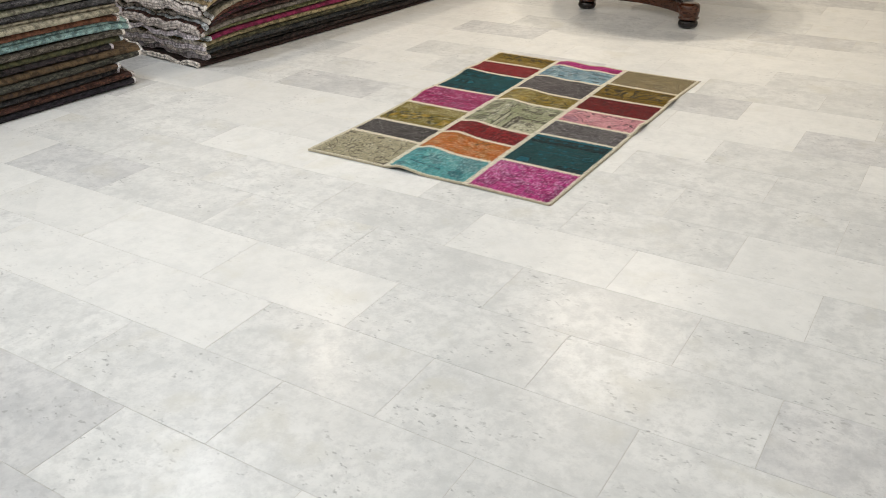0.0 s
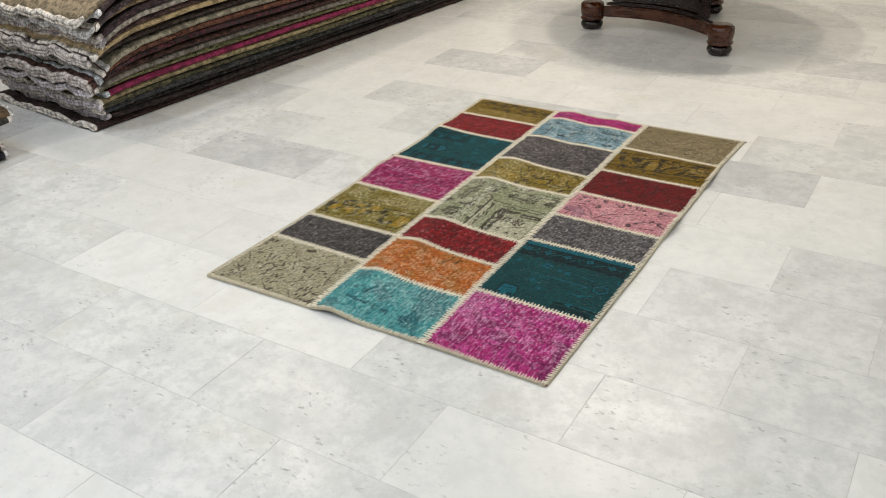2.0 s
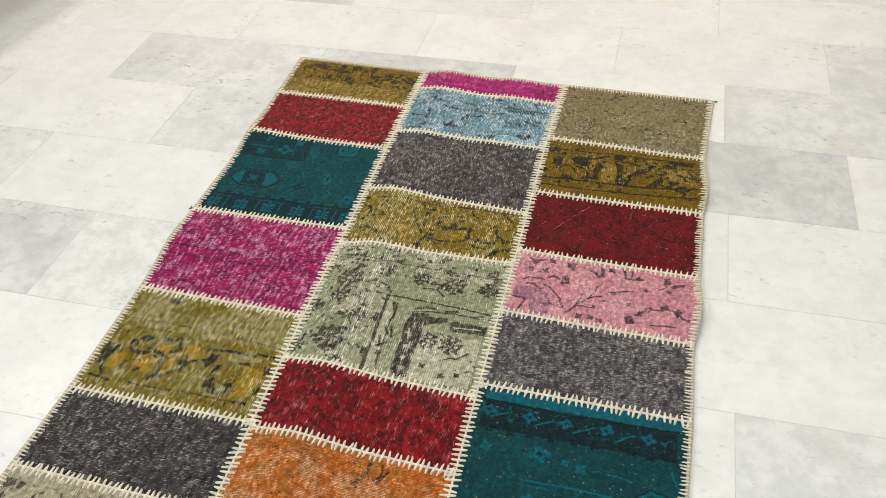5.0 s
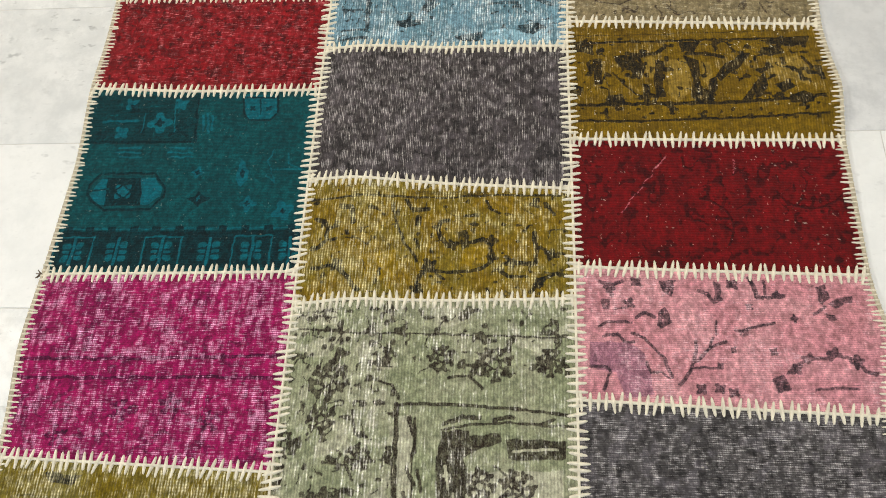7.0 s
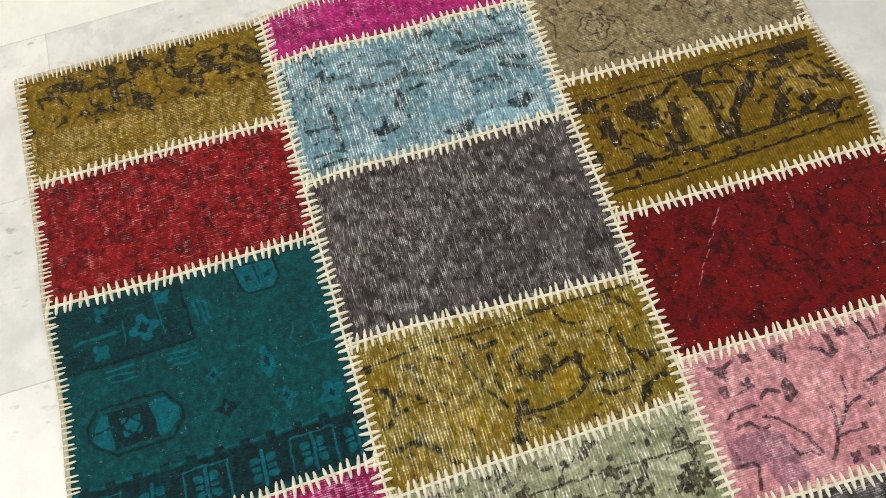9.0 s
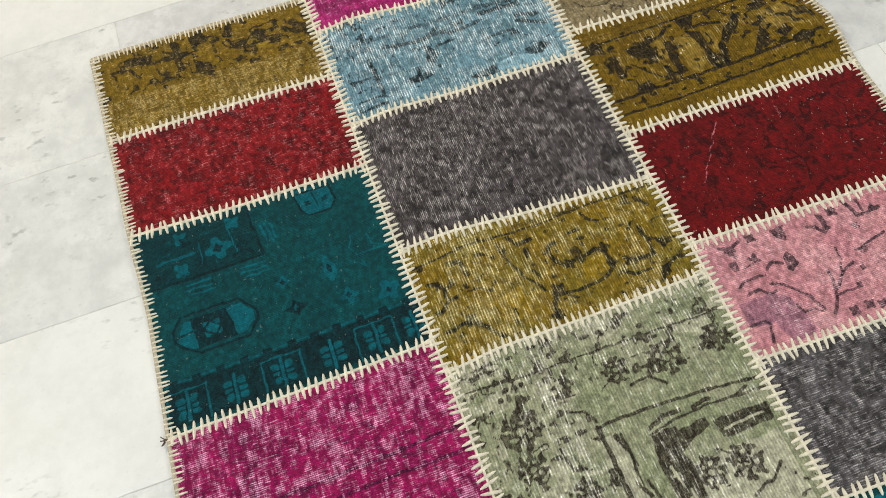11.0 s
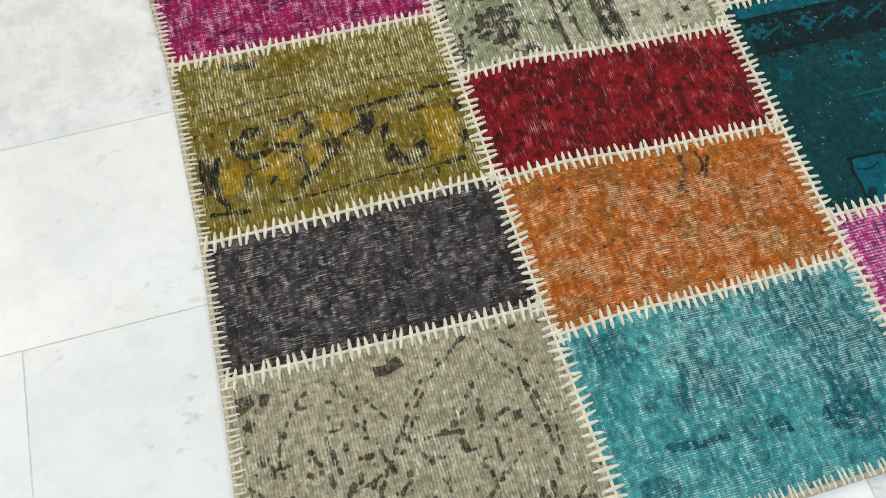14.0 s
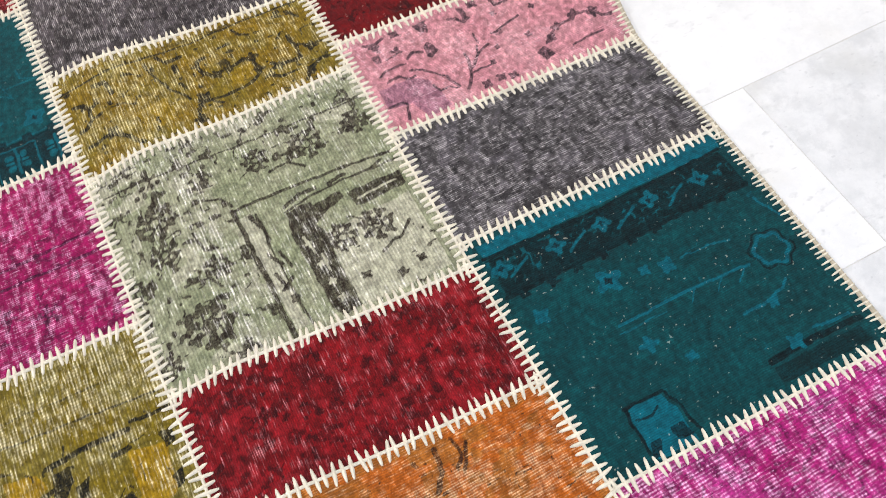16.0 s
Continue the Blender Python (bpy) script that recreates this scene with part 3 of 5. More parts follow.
def draw_teal_medallion(d):
    d.band(0.02, 0.20, strength=0.7)
    for cu in (0.09, 0.27, 0.45, 0.64, 0.81, 0.96):
        d.disc(cu, 0.11, 0.017, "tint", 0.45, 0.3, 4)
        for a, b in (((cu - 0.036, 0.11), (cu + 0.036, 0.11)), ((cu, 0.045), (cu, 0.175))):
            d.line([a, b], 0.010)
            d.line([a, b], 0.0055, "tint", 0.95)
        for su, sv in ((-1, 1), (1, 1), (-1, -1), (1, -1)):
            d.disc(cu + su * 0.02, 0.11 + sv * 0.03, 0.004, "tint", 0.9)
    for cu in (0.09, 0.45, 0.81):
        d.line([(cu - 0.075, 0.03), (cu - 0.075, 0.185), (cu + 0.075, 0.185), (cu + 0.075, 0.03)], 0.003, "tint", 0.8)
    d.line([(-0.1, 0.205), (1.1, 0.205)], 0.006)
    d.line([(-0.1, 0.226), (1.1, 0.226)], 0.004, "tint", 0.5)
    for i in range(11):
        d.band(0.20, 0.242, u0=0.03 + i * 0.091, u1=0.065 + i * 0.091)
    d.fill([(0.009, 0.966), (0.472, 0.988), (0.494, 0.704), (0.011, 0.703)], "ink", 0.45)
    d.line([(0.037, 0.698), (0.494, 0.702), (0.472, 0.979)], 0.004)
    d.disc(0.326, 0.81, 0.017, "tint", 0.8, 0.28, 4)
    d.disc(0.326, 0.81, 0.007, "ink", 0.7, 0.28, 4)
    d.disc(0.405, 0.922, 0.011, "tint", 0.7, 0.28, 4)
    d.disc(0.192, 0.912, 0.011, "tint", 0.7, 0.28, 4)
    d.disc(0.166, 0.754, 0.011, "tint", 0.7, 0.28, 4)
    d.line([(0.083, 0.815), (0.229, 0.821)], 0.005, "tint", 0.7)
    d.line([(0.376, 0.74), (0.467, 0.799)], 0.005)
    d.line([(0.4, 0.787), (0.451, 0.74)], 0.005)
    d.disc(0.081, 0.739, 0.008, "ink", 0.8, 0.28, 4)
    d.disc(0.251, 0.766, 0.008, "ink", 0.8, 0.28, 4)
    d.disc(0.207, 0.891, 0.008, "ink", 0.8, 0.28, 4)
    d.line([(0.375, 0.955), (0.395, 0.754)], 0.002, "tint")
    d.line([(0.256, 0.868), (0.251, 0.754)], 0.002, "tint")
    d.line([(0.167, 0.669), (0.265, 0.669)], 0.003, "tint", 0.8)
    d.line([(0.159, 0.645), (0.269, 0.642)], 0.003, "tint", 0.8)
    d.line([(0.179, 0.619), (0.274, 0.619)], 0.003, "tint", 0.8)
    d.line([(0.388, 0.669), (0.486, 0.666)], 0.003, "tint", 0.8)
    d.line([(0.385, 0.642), (0.49, 0.642)], 0.003, "tint", 0.8)
    d.line([(0.395, 0.616), (0.493, 0.616)], 0.003, "tint", 0.8)
    d.line([(0.509, 0.855), (0.523, 0.764)], 0.004, "tint", 0.8)
    d.line([(0.527, 0.864), (0.546, 0.752)], 0.004, "tint", 0.8)
    d.line([(0.55, 0.853), (0.559, 0.77)], 0.004, "tint", 0.8)
    d.fill([(0.677, 0.978), (0.817, 0.974), (0.829, 0.866), (0.803, 0.833), (0.708, 0.833), (0.688, 0.862)], "tint", 0.85)
    d.line([(0.672, 0.978), (0.686, 0.862), (0.711, 0.827), (0.808, 0.824), (0.834, 0.866), (0.822, 0.974)], 0.003)
    d.line([(0.689, 0.96), (0.809, 0.959)], 0.004)
    d.disc(0.722, 0.895, 0.005, "ink", 0.8, 0.28, 4)
    d.disc(0.791, 0.893, 0.005, "ink", 0.8, 0.28, 4)
    d.line([(0.748, 0.949), (0.757, 0.86)], 0.002)
    d.fill([(0.092, 0.411), (0.126, 0.499), (0.149, 0.499), (0.175, 0.358), (0.131, 0.359)], "tint", 0.85)
    d.fill([(0.295, 0.498), (0.357, 0.498), (0.391, 0.439), (0.394, 0.398), (0.351, 0.357), (0.32, 0.357)], "tint", 0.85)
    d.fill([(0.149, 0.502), (0.295, 0.501), (0.32, 0.351), (0.172, 0.352)])
    d.disc(0.232, 0.428, 0.014, "tint", 0.9, 0.28, 4)
    d.line([(0.196, 0.428), (0.221, 0.463), (0.265, 0.428), (0.238, 0.387), (0.196, 0.428)], 0.0025)
    d.line([(0.163, 0.44), (0.091, 0.432)], 0.003, "ink", 0.7)
    d.line([(0.084, 0.412), (0.08, 0.458), (0.117, 0.528), (0.351, 0.525), (0.404, 0.439), (0.407, 0.392), (0.364, 0.333), (0.175, 0.329), (0.103, 0.379), (0.084, 0.412)], 0.004)
    d.fill([(0.693, 0.527), (0.708, 0.607), (0.744, 0.541), (0.747, 0.485), (0.724, 0.443), (0.701, 0.485)], "tint", 0.9)
    d.fill([(0.708, 0.518), (0.713, 0.55), (0.731, 0.532), (0.726, 0.488)])
    d.fill([(0.507, 0.385), (0.542, 0.403), (0.547, 0.426), (0.565, 0.403), (0.614, 0.385), (0.571, 0.364), (0.561, 0.341), (0.543, 0.367)], "ink", 0.8)
    d.disc(0.555, 0.385, 0.004, "tint", 0.8, 0.28, 4)
    d.disc(0.531, 0.53, 0.009, "tint", 0.6, 0.28, 4)
    d.disc(0.531, 0.53, 0.004, "ink", 0.8, 0.28, 4)
    d.disc(0.762, 0.354, 0.012, "tint", 0.7, 0.28, 4)
    d.disc(0.762, 0.354, 0.004, "ink", 0.8, 0.28, 4)
    d.disc(0.913, 0.314, 0.015, "tint", 0.9, 0.28, 4)
    d.disc(0.913, 0.314, 0.004, "ink", 0.8, 0.28, 4)
    d.line([(0.84, 0.652), (0.821, 0.586), (0.839, 0.538), (0.97, 0.541)], 0.0025, "tint", 0.6)
    d.line([(0.97, 0.541), (0.909, 0.571), (0.907, 0.634)], 0.0025, "tint", 0.6)
    d.line([(0.839, 0.538), (0.86, 0.469), (0.819, 0.508)], 0.0025, "tint", 0.6)
    d.squiggles(46, 0.02, 0.3, 1.0, "tint", 0.3, broken=0.65)


def draw_mottled(d):
    d.squiggles(50, 0.030, strength=0.6)
    d.blots(80, 0.60, strength=0.5)
    d.blots(120, 0.68, strength=0.8)
    d.blots(70, 0.58, 0.0, 1.0, "tint", 0.5)
    d.blots(70, 0.52, 0.0, 1.0, "bare", 0.9)
    d.blots(7, 0.50, 0.0, 1.0, "bare", 0.6)


def draw_gold_top(d):
    d.fill([(0.137, 0.876), (0.272, 0.85), (0.251, 0.744), (0.144, 0.787)])
    d.fill([(0.44, 0.638), (0.514, 0.543), (0.516, 0.378), (0.442, 0.468)])
    d.fill([(0.605, 0.664), (0.677, 0.724), (0.857, 0.646), (0.837, 0.554), (0.664, 0.598)], "ink", 0.9)
    d.fill([(0.72, 0.747), (0.799, 0.587), (0.739, 0.538), (0.689, 0.65)], "tint", 0.9)
    d.line([(0.077, 0.752), (0.154, 0.743), (0.183, 0.63)], 0.006, "ink", 0.8)
    d.line([(0.319, 0.829), (0.413, 0.716), (0.468, 0.739)], 0.005, "ink", 0.8)
    d.line([(0.862, 0.736), (0.927, 0.61), (0.984, 0.629)], 0.006, "ink", 0.8)
    d.squiggles(44, 0.05, 0.45, 1.0, broken=0.5, strength=0.9)
    d.blots(60, 0.66, 0.4, 1.0, strength=0.9)
    d.squiggles(60, 0.03, 0.0, 0.5, broken=0.65, strength=0.6)
    d.blots(30, 0.30, 0.0, 0.42, "bare", 1.0)


def draw_teal_stripes(d):
    d.line([(0.187, 0.341), (0.273, 0.325), (0.369, 0.32)], 0.01, "ink", 0.8)
    d.fill([(0.7, 0.369), (0.773, 0.345), (0.796, 0.218), (0.712, 0.211), (0.671, 0.286)], "ink", 0.8)
    d.fill([(0.505, 0.355), (0.565, 0.35), (0.576, 0.267), (0.513, 0.288)], "ink", 0.75)
    d.line([(0.011, 0.866), (0.206, 0.798)], 0.012, "ink", 0.45)
    d.line([(0.363, 0.911), (0.533, 0.91)], 0.01, "ink", 0.45)
    d.fill([(0.692, 0.905), (0.793, 0.909), (0.778, 0.802), (0.683, 0.826)], "ink", 0.5)
    d.squiggles(60, 0.03, strength=0.45, broken=0.56)
    d.blots(22, 0.58, strength=0.5, octaves=3)
    d.lay(np.clip((d.grain(14) - 0.35) * 2, 0, 1), "bare")


def draw_orange(d):
    d.line([(0.499, 0.827), (0.529, 0.746), (0.533, 0.63)], 0.006)
    d.line([(0.618, 0.909), (0.61, 0.774), (0.571, 0.683)], 0.006)
    d.line([(0.678, 0.923), (0.683, 0.816), (0.634, 0.715)], 0.005)
    d.line([(0.547, 0.881), (0.565, 0.804)], 0.005, "ink", 0.9)
    d.line([(0.713, 0.874), (0.675, 0.731), (0.629, 0.644)], 0.005)
    d.line([(0.586, 0.661), (0.627, 0.681)], 0.005, "ink", 0.9)
    d.fill([(0.465, 0.94), (0.54, 0.936), (0.527, 0.732), (0.456, 0.705)], "tint", 0.9)
    d.fill([(0.516, 0.634), (0.589, 0.628), (0.573, 0.516), (0.49, 0.513)], "tint", 0.8)
    d.blots(40, 0.56, 0.0, 1.0, "tint", 1.0)
    d.blots(12, 0.56, 0.0, 1.0, "tint", 0.8, octaves=3)
    d.squiggles(70, 0.03, 0.0, 0.9, broken=0.68, strength=0.8)
    d.blots(50, 0.48, 0.0, 0.8, "bare", 0.9)


def draw_sage_frame(d):
    d.squiggles(18, 0.08, on="tint", strength=0.5, u1=0.46, broken=0.4)
    d.squiggles(18, 0.08, 0.72, 1.0, "tint", 0.5, broken=0.4)
    d.squiggles(46, 0.030, u1=0.40, broken=0.58, strength=0.8)
    d.squiggles(44, 0.034, 0.70, 0.97, broken=0.54, strength=0.85)
    d.blots(90, 0.70, u1=0.42, strength=0.9)
    d.blots(90, 0.70, 0.70, 0.98, strength=0.9)
    d.fill([(0.642, 0.351), (0.953, 0.372), (0.951, 0.036), (0.64, 0.026)], "tint", 0.75)
    d.line([(0.411, 0.008), (0.409, 0.262), (0.407, 0.527), (0.405, 0.587)], 0.007)
    d.line([(0.405, 0.587), (0.553, 0.593), (0.691, 0.585), (0.797, 0.58), (0.996, 0.563)], 0.004)
    d.line([(0.481, 0.011), (0.468, 0.177), (0.466, 0.358), (0.469, 0.538)], 0.003)
    d.fill([(0.412, 0.546), (0.457, 0.552), (0.466, 0.358), (0.466, 0.043), (0.426, 0.025), (0.416, 0.273)], "tint", 0.7)
    d.line([(0.449, 0.541), (0.462, 0.479)], 0.006)
    d.fill([(0.462, 0.468), (0.479, 0.412), (0.461, 0.379)])
    d.line([(0.447, 0.36), (0.474, 0.299)], 0.005)
    d.line([(0.441, 0.271), (0.455, 0.199)], 0.005)
    d.disc(0.465, 0.148, 0.006, "ink", 1.0, 0.28, 4)
    d.line([(0.441, 0.195), (0.483, 0.237)], 0.005)
    d.line([(0.486, 0.353), (0.496, 0.281)], 0.004)
    d.fill([(0.543, 0.408), (0.627, 0.406), (0.642, 0.351), (0.639, 0.247), (0.641, 0.122), (0.638, 0.037), (0.575, 0.023), (0.553, 0.065), (0.552, 0.188), (0.548, 0.317)])
    d.fill([(0.558, 0.494), (0.644, 0.502), (0.664, 0.428), (0.629, 0.398), (0.548, 0.405)])
    d.fill([(0.661, 0.428), (0.654, 0.479), (0.748, 0.495), (0.753, 0.461), (0.701, 0.442)])
    d.fill([(0.772, 0.472), (0.965, 0.472), (0.96, 0.409), (0.802, 0.399), (0.775, 0.411)])
    d.disc(0.578, 0.336, 0.005, "tint", 0.95, 0.28, 4)
    d.disc(0.587, 0.24, 0.005, "tint", 0.95, 0.28, 4)
    d.disc(0.592, 0.163, 0.005, "tint", 0.95, 0.28, 4)
    d.disc(0.596, 0.091, 0.005, "tint", 0.95, 0.28, 4)
    d.line([(0.573, 0.368), (0.582, 0.291)], 0.004, "tint", 0.95)
    d.line([(0.602, 0.281), (0.602, 0.208)], 0.004, "tint", 0.95)
    d.line([(0.792, 0.43), (0.933, 0.44)], 0.004, "tint", 0.95)
    d.line([(0.558, 0.499), (0.649, 0.521), (0.782, 0.53), (0.984, 0.521)], 0.003, "ink", 0.9)
    d.line([(0.565, 0.52), (0.624, 0.548), (0.681, 0.543)], 0.005)
    d.line([(0.73, 0.54), (0.792, 0.551)], 0.005)
    d.line([(0.866, 0.525), (0.927, 0.547)], 0.004)
    d.blossom(0.686, 0.309, 0.024, 7, "ink", thick=0.0032)
    d.blossom(0.807, 0.301, 0.027, 7, "ink", thick=0.0032)
    d.line([(0.731, 0.374), (0.783, 0.338)], 0.003, "ink", 0.8)
    d.line([(0.778, 0.193), (0.86, 0.224), (0.906, 0.267)], 0.004, "ink", 0.8)
    d.disc(0.696, 0.134, 0.006, "ink", 0.9, 0.28, 4)
    d.disc(0.802, 0.088, 0.006, "ink", 0.9, 0.28, 4)
    d.disc(0.882, 0.109, 0.006, "ink", 0.9, 0.28, 4)
    d.blossom(0.197, 0.174, 0.037, 7, "ink", thick=0.0032)
    d.disc(0.197, 0.174, 0.008, "ink", 1.0, 0.28, 4)
    d.blossom(0.159, 0.669, 0.03, 7, "ink", thick=0.0032)
    d.blossom(0.151, 0.522, 0.024, 7, "ink", thick=0.0032)
    d.blossom(0.03, 0.424, 0.022, 7, "ink", thick=0.0032)
    d.blossom(0.727, 0.747, 0.028, 7, "ink", thick=0.0032)
    d.blossom(0.916, 0.753, 0.022, 7, "ink", thick=0.0032)
    d.blossom(0.545, 0.769, 0.022, 7, "ink", thick=0.0032)
    d.blossom(0.289, 0.384, 0.02, 7, "ink", thick=0.0032)
    d.blossom(0.035, 0.102, 0.02, 7, "ink", thick=0.0032)
    d.line([(0.04, 0.891), (0.221, 0.858), (0.44, 0.865), (0.661, 0.861), (0.948, 0.847)], 0.003, "ink", 0.8)
    d.line([(0.257, 0.551), (0.277, 0.466), (0.316, 0.458)], 0.004, "ink", 0.8)
    d.line([(0.173, 0.36), (0.252, 0.351), (0.276, 0.297)], 0.004, "ink", 0.8)
    d.line([(0.57, 0.692), (0.639, 0.705), (0.688, 0.651)], 0.004, "ink", 0.8)
    d.line([(0.329, 0.676), (0.385, 0.654), (0.408, 0.608)], 0.004, "ink", 0.8)
    d.squiggles(50, 0.026, 0.02, 0.36, u0=0.66, broken=0.66)
    d.fray(0.02, 0.2)
    d.lay(np.exp(-(((d.u - 0.30) / 0.07) ** 2)), "bare")
    d.lay(np.exp(-(((d.v - 0.95) / 0.04) ** 2)) * 0.8, "bare")
    d.blots(24, 0.58, on="bare", strength=0.7)


def draw_gold_scroll(d):
    d.squiggles(34, 0.020, broken=0.66, strength=0.7)
    d.line([(0.027, 0.817), (0.134, 0.826), (0.242, 0.849), (0.347, 0.853), (0.515, 0.872), (0.684, 0.909), (0.955, 0.931)], 0.004, "ink", 0.9)
    d.line([(0.43, 0.905), (0.557, 0.912), (0.684, 0.93)], 0.008, "ink", 0.4)
    d.line([(0.053, 0.663), (0.087, 0.636), (0.102, 0.575), (0.104, 0.479), (0.067, 0.421), (0.047, 0.425)], 0.007)
    d.line([(0.102, 0.575), (0.143, 0.586)], 0.006)
    d.line([(0.118, 0.475), (0.14, 0.494)], 0.005)
    d.line([(0.149, 0.75), (0.188, 0.743), (0.199, 0.617)], 0.009, "ink", 0.7)
    d.line([(0.059, 0.264), (0.13, 0.273), (0.162, 0.288)], 0.006)
    d.disc(0.154, 0.273, 0.009, "ink", 1.0, 0.28, 4)
    d.line([(0.164, 0.244), (0.198, 0.171), (0.215, 0.108), (0.237, 0.073)], 0.007)
    d.line([(0.339, 0.793), (0.358, 0.65), (0.39, 0.462), (0.433, 0.347), (0.44, 0.317)], 0.005, "ink", 0.7)
    d.line([(0.391, 0.826), (0.415, 0.733), (0.439, 0.76)], 0.005)
    d.line([(0.415, 0.748), (0.469, 0.762)], 0.008)
    d.line([(0.437, 0.684), (0.436, 0.624)], 0.008)
    d.line([(0.551, 0.676), (0.52, 0.654), (0.51, 0.597), (0.519, 0.526), (0.543, 0.466), (0.568, 0.44)], 0.007)
    d.disc(0.565, 0.461, 0.009, "ink", 0.8, 0.28, 4)
    d.line([(0.605, 0.72), (0.647, 0.728)], 0.006)
    d.line([(0.51, 0.612), (0.493, 0.611)], 0.006)
    d.fill([(0.58, 0.569), (0.615, 0.602), (0.629, 0.53), (0.626, 0.431), (0.607, 0.41), (0.59, 0.482)], "ink", 0.6)
    d.line([(0.627, 0.483), (0.676, 0.521), (0.702, 0.475), (0.712, 0.386), (0.697, 0.312), (0.658, 0.25), (0.609, 0.24), (0.548, 0.23), (0.487, 0.246), (0.457, 0.226), (0.45, 0.166), (0.435, 0.076)], 0.006)
    d.disc(0.707, 0.507, 0.009, "ink", 1.0, 0.28, 4)
    d.disc(0.704, 0.359, 0.009, "ink", 1.0, 0.28, 4)
    d.disc(0.443, 0.09, 0.009, "ink", 1.0, 0.28, 4)
    d.disc(0.487, 0.292, 0.01, "ink", 1.0, 0.28, 4)
    d.line([(0.684, 0.862), (0.706, 0.785), (0.737, 0.745)], 0.005)
    d.line([(0.509, 0.215), (0.54, 0.169)], 0.004, "ink", 0.8)
    d.line([(0.739, 0.244), (0.768, 0.195), (0.829, 0.194)], 0.006)
    d.line([(0.758, 0.36), (0.787, 0.312), (0.858, 0.301)], 0.007)
    d.disc(0.778, 0.312, 0.008, "ink", 1.0, 0.28, 4)
    d.line([(0.859, 0.587), (0.866, 0.436), (0.868, 0.312)], 0.006)
    d.line([(0.866, 0.463), (0.9, 0.415)], 0.005)
    d.disc(0.92, 0.389, 0.01, "ink", 0.7, 0.28, 4)
    d.line([(0.901, 0.855), (0.933, 0.749)], 0.006, "ink", 0.8)
    d.line([(0.849, 0.07), (0.878, 0.166), (0.937, 0.214), (0.966, 0.203)], 0.007)
    d.disc(0.878, 0.145, 0.008, "ink", 1.0, 0.28, 4)
    d.fill([(0.607, 0.431), (0.688, 0.474), (0.692, 0.338), (0.638, 0.281), (0.597, 0.312)], "tint", 0.7)
    d.fill([(0.242, 0.351), (0.362, 0.411), (0.369, 0.182), (0.271, 0.13)], "tint", 0.7)
    d.blots(95, 0.76, strength=0.8)
    d.fray(0.14, 0.2)
    d.lay(np.exp(-(((d.u - 0.25) / 0.16) ** 2)) * 1.0, "bare")
    d.blots(30, 0.56, on="bare", strength=0.9)


def draw_blue_blotches(d):
    d.fill([(0.665, 0.156), (0.924, 0.182), (0.937, 0.033), (0.661, 0.034)], "tint", 0.7)
    d.fill([(0.404, 0.54), (0.438, 0.514), (0.451, 0.438), (0.473, 0.448), (0.425, 0.342), (0.403, 0.355)], "ink", 0.85)
    d.fill([(0.296, 0.244), (0.386, 0.274), (0.399, 0.225), (0.336, 0.182), (0.289, 0.208)], "ink", 0.9)
    d.fill([(0.801, 0.21), (0.884, 0.236), (0.926, 0.183), (0.861, 0.117), (0.809, 0.138)], "ink", 0.85)
    d.fill([(0.539, 0.107), (0.653, 0.147), (0.666, 0.052), (0.564, 0.059)], "ink", 0.7)
    d.line([(0.164, 0.53), (0.169, 0.356), (0.175, 0.173)], 0.008, "ink", 0.75)
    d.line([(0.062, 0.165), (0.17, 0.164)], 0.005, "ink", 0.7)
    d.line([(0.063, 0.08), (0.177, 0.079)], 0.005, "ink", 0.7)
    d.line([(0.246, 0.614), (0.387, 0.597), (0.515, 0.638)], 0.009, "ink", 0.6)
    d.line([(0.53, 0.589), (0.612, 0.597), (0.677, 0.613)], 0.008, "ink", 0.6)
    d.line([(0.684, 0.677), (0.863, 0.694)], 0.009, "ink", 0.75)
    d.line([(0.831, 0.502), (0.935, 0.415)], 0.009, "ink", 0.75)
    d.line([(0.679, 0.415), (0.794, 0.428)], 0.007, "ink", 0.6)
    d.line([(0.388, 0.755), (0.925, 0.742)], 0.01, "ink", 0.45)
    d.line([(0.101, 0.715), (0.27, 0.727)], 0.01, "ink", 0.45)
    d.line([(0.465, 0.501), (0.533, 0.513)], 0.006, "ink", 0.85)
    d.ring(0.336, 0.461, 0.032, 0.003, "ink", 0.55, 0.1, 6)
    d.line([(0.06, 0.379), (0.147, 0.36)], 0.006, "ink", 0.55)
    d.line([(0.831, 0.561), (0.919, 0.528)], 0.009, "ink", 0.7)
    d.squiggles(60, 0.05, u1=0.20, broken=0.5, strength=0.8)
    d.squiggles(46, 0.05, 0.62, 1.0, broken=0.5, strength=0.7)
    d.squiggles(46, 0.03, broken=0.62, strength=0.7)
    d.fray(0.18, 0.2)
    d.blots(30, 0.50, on="bare", strength=1.0)


def draw_ribbed_magenta(d):
    d.squiggles(40, 0.04, strength=0.5, broken=0.5)
    d.blots(80, 0.70, strength=0.5)
    d.blots(16, 0.56, 0.0, 0.6, strength=0.5, octaves=3)
    d.blots(40, 0.62, strength=0.4)
    d.blots(60, 0.50, 0.3, 1.0, "bare", 0.8)
    d.lay(np.exp(-(((d.u - 0.12) / 0.12) ** 2)) * np.clip(d.v * 1.5, 0, 1), "bare")


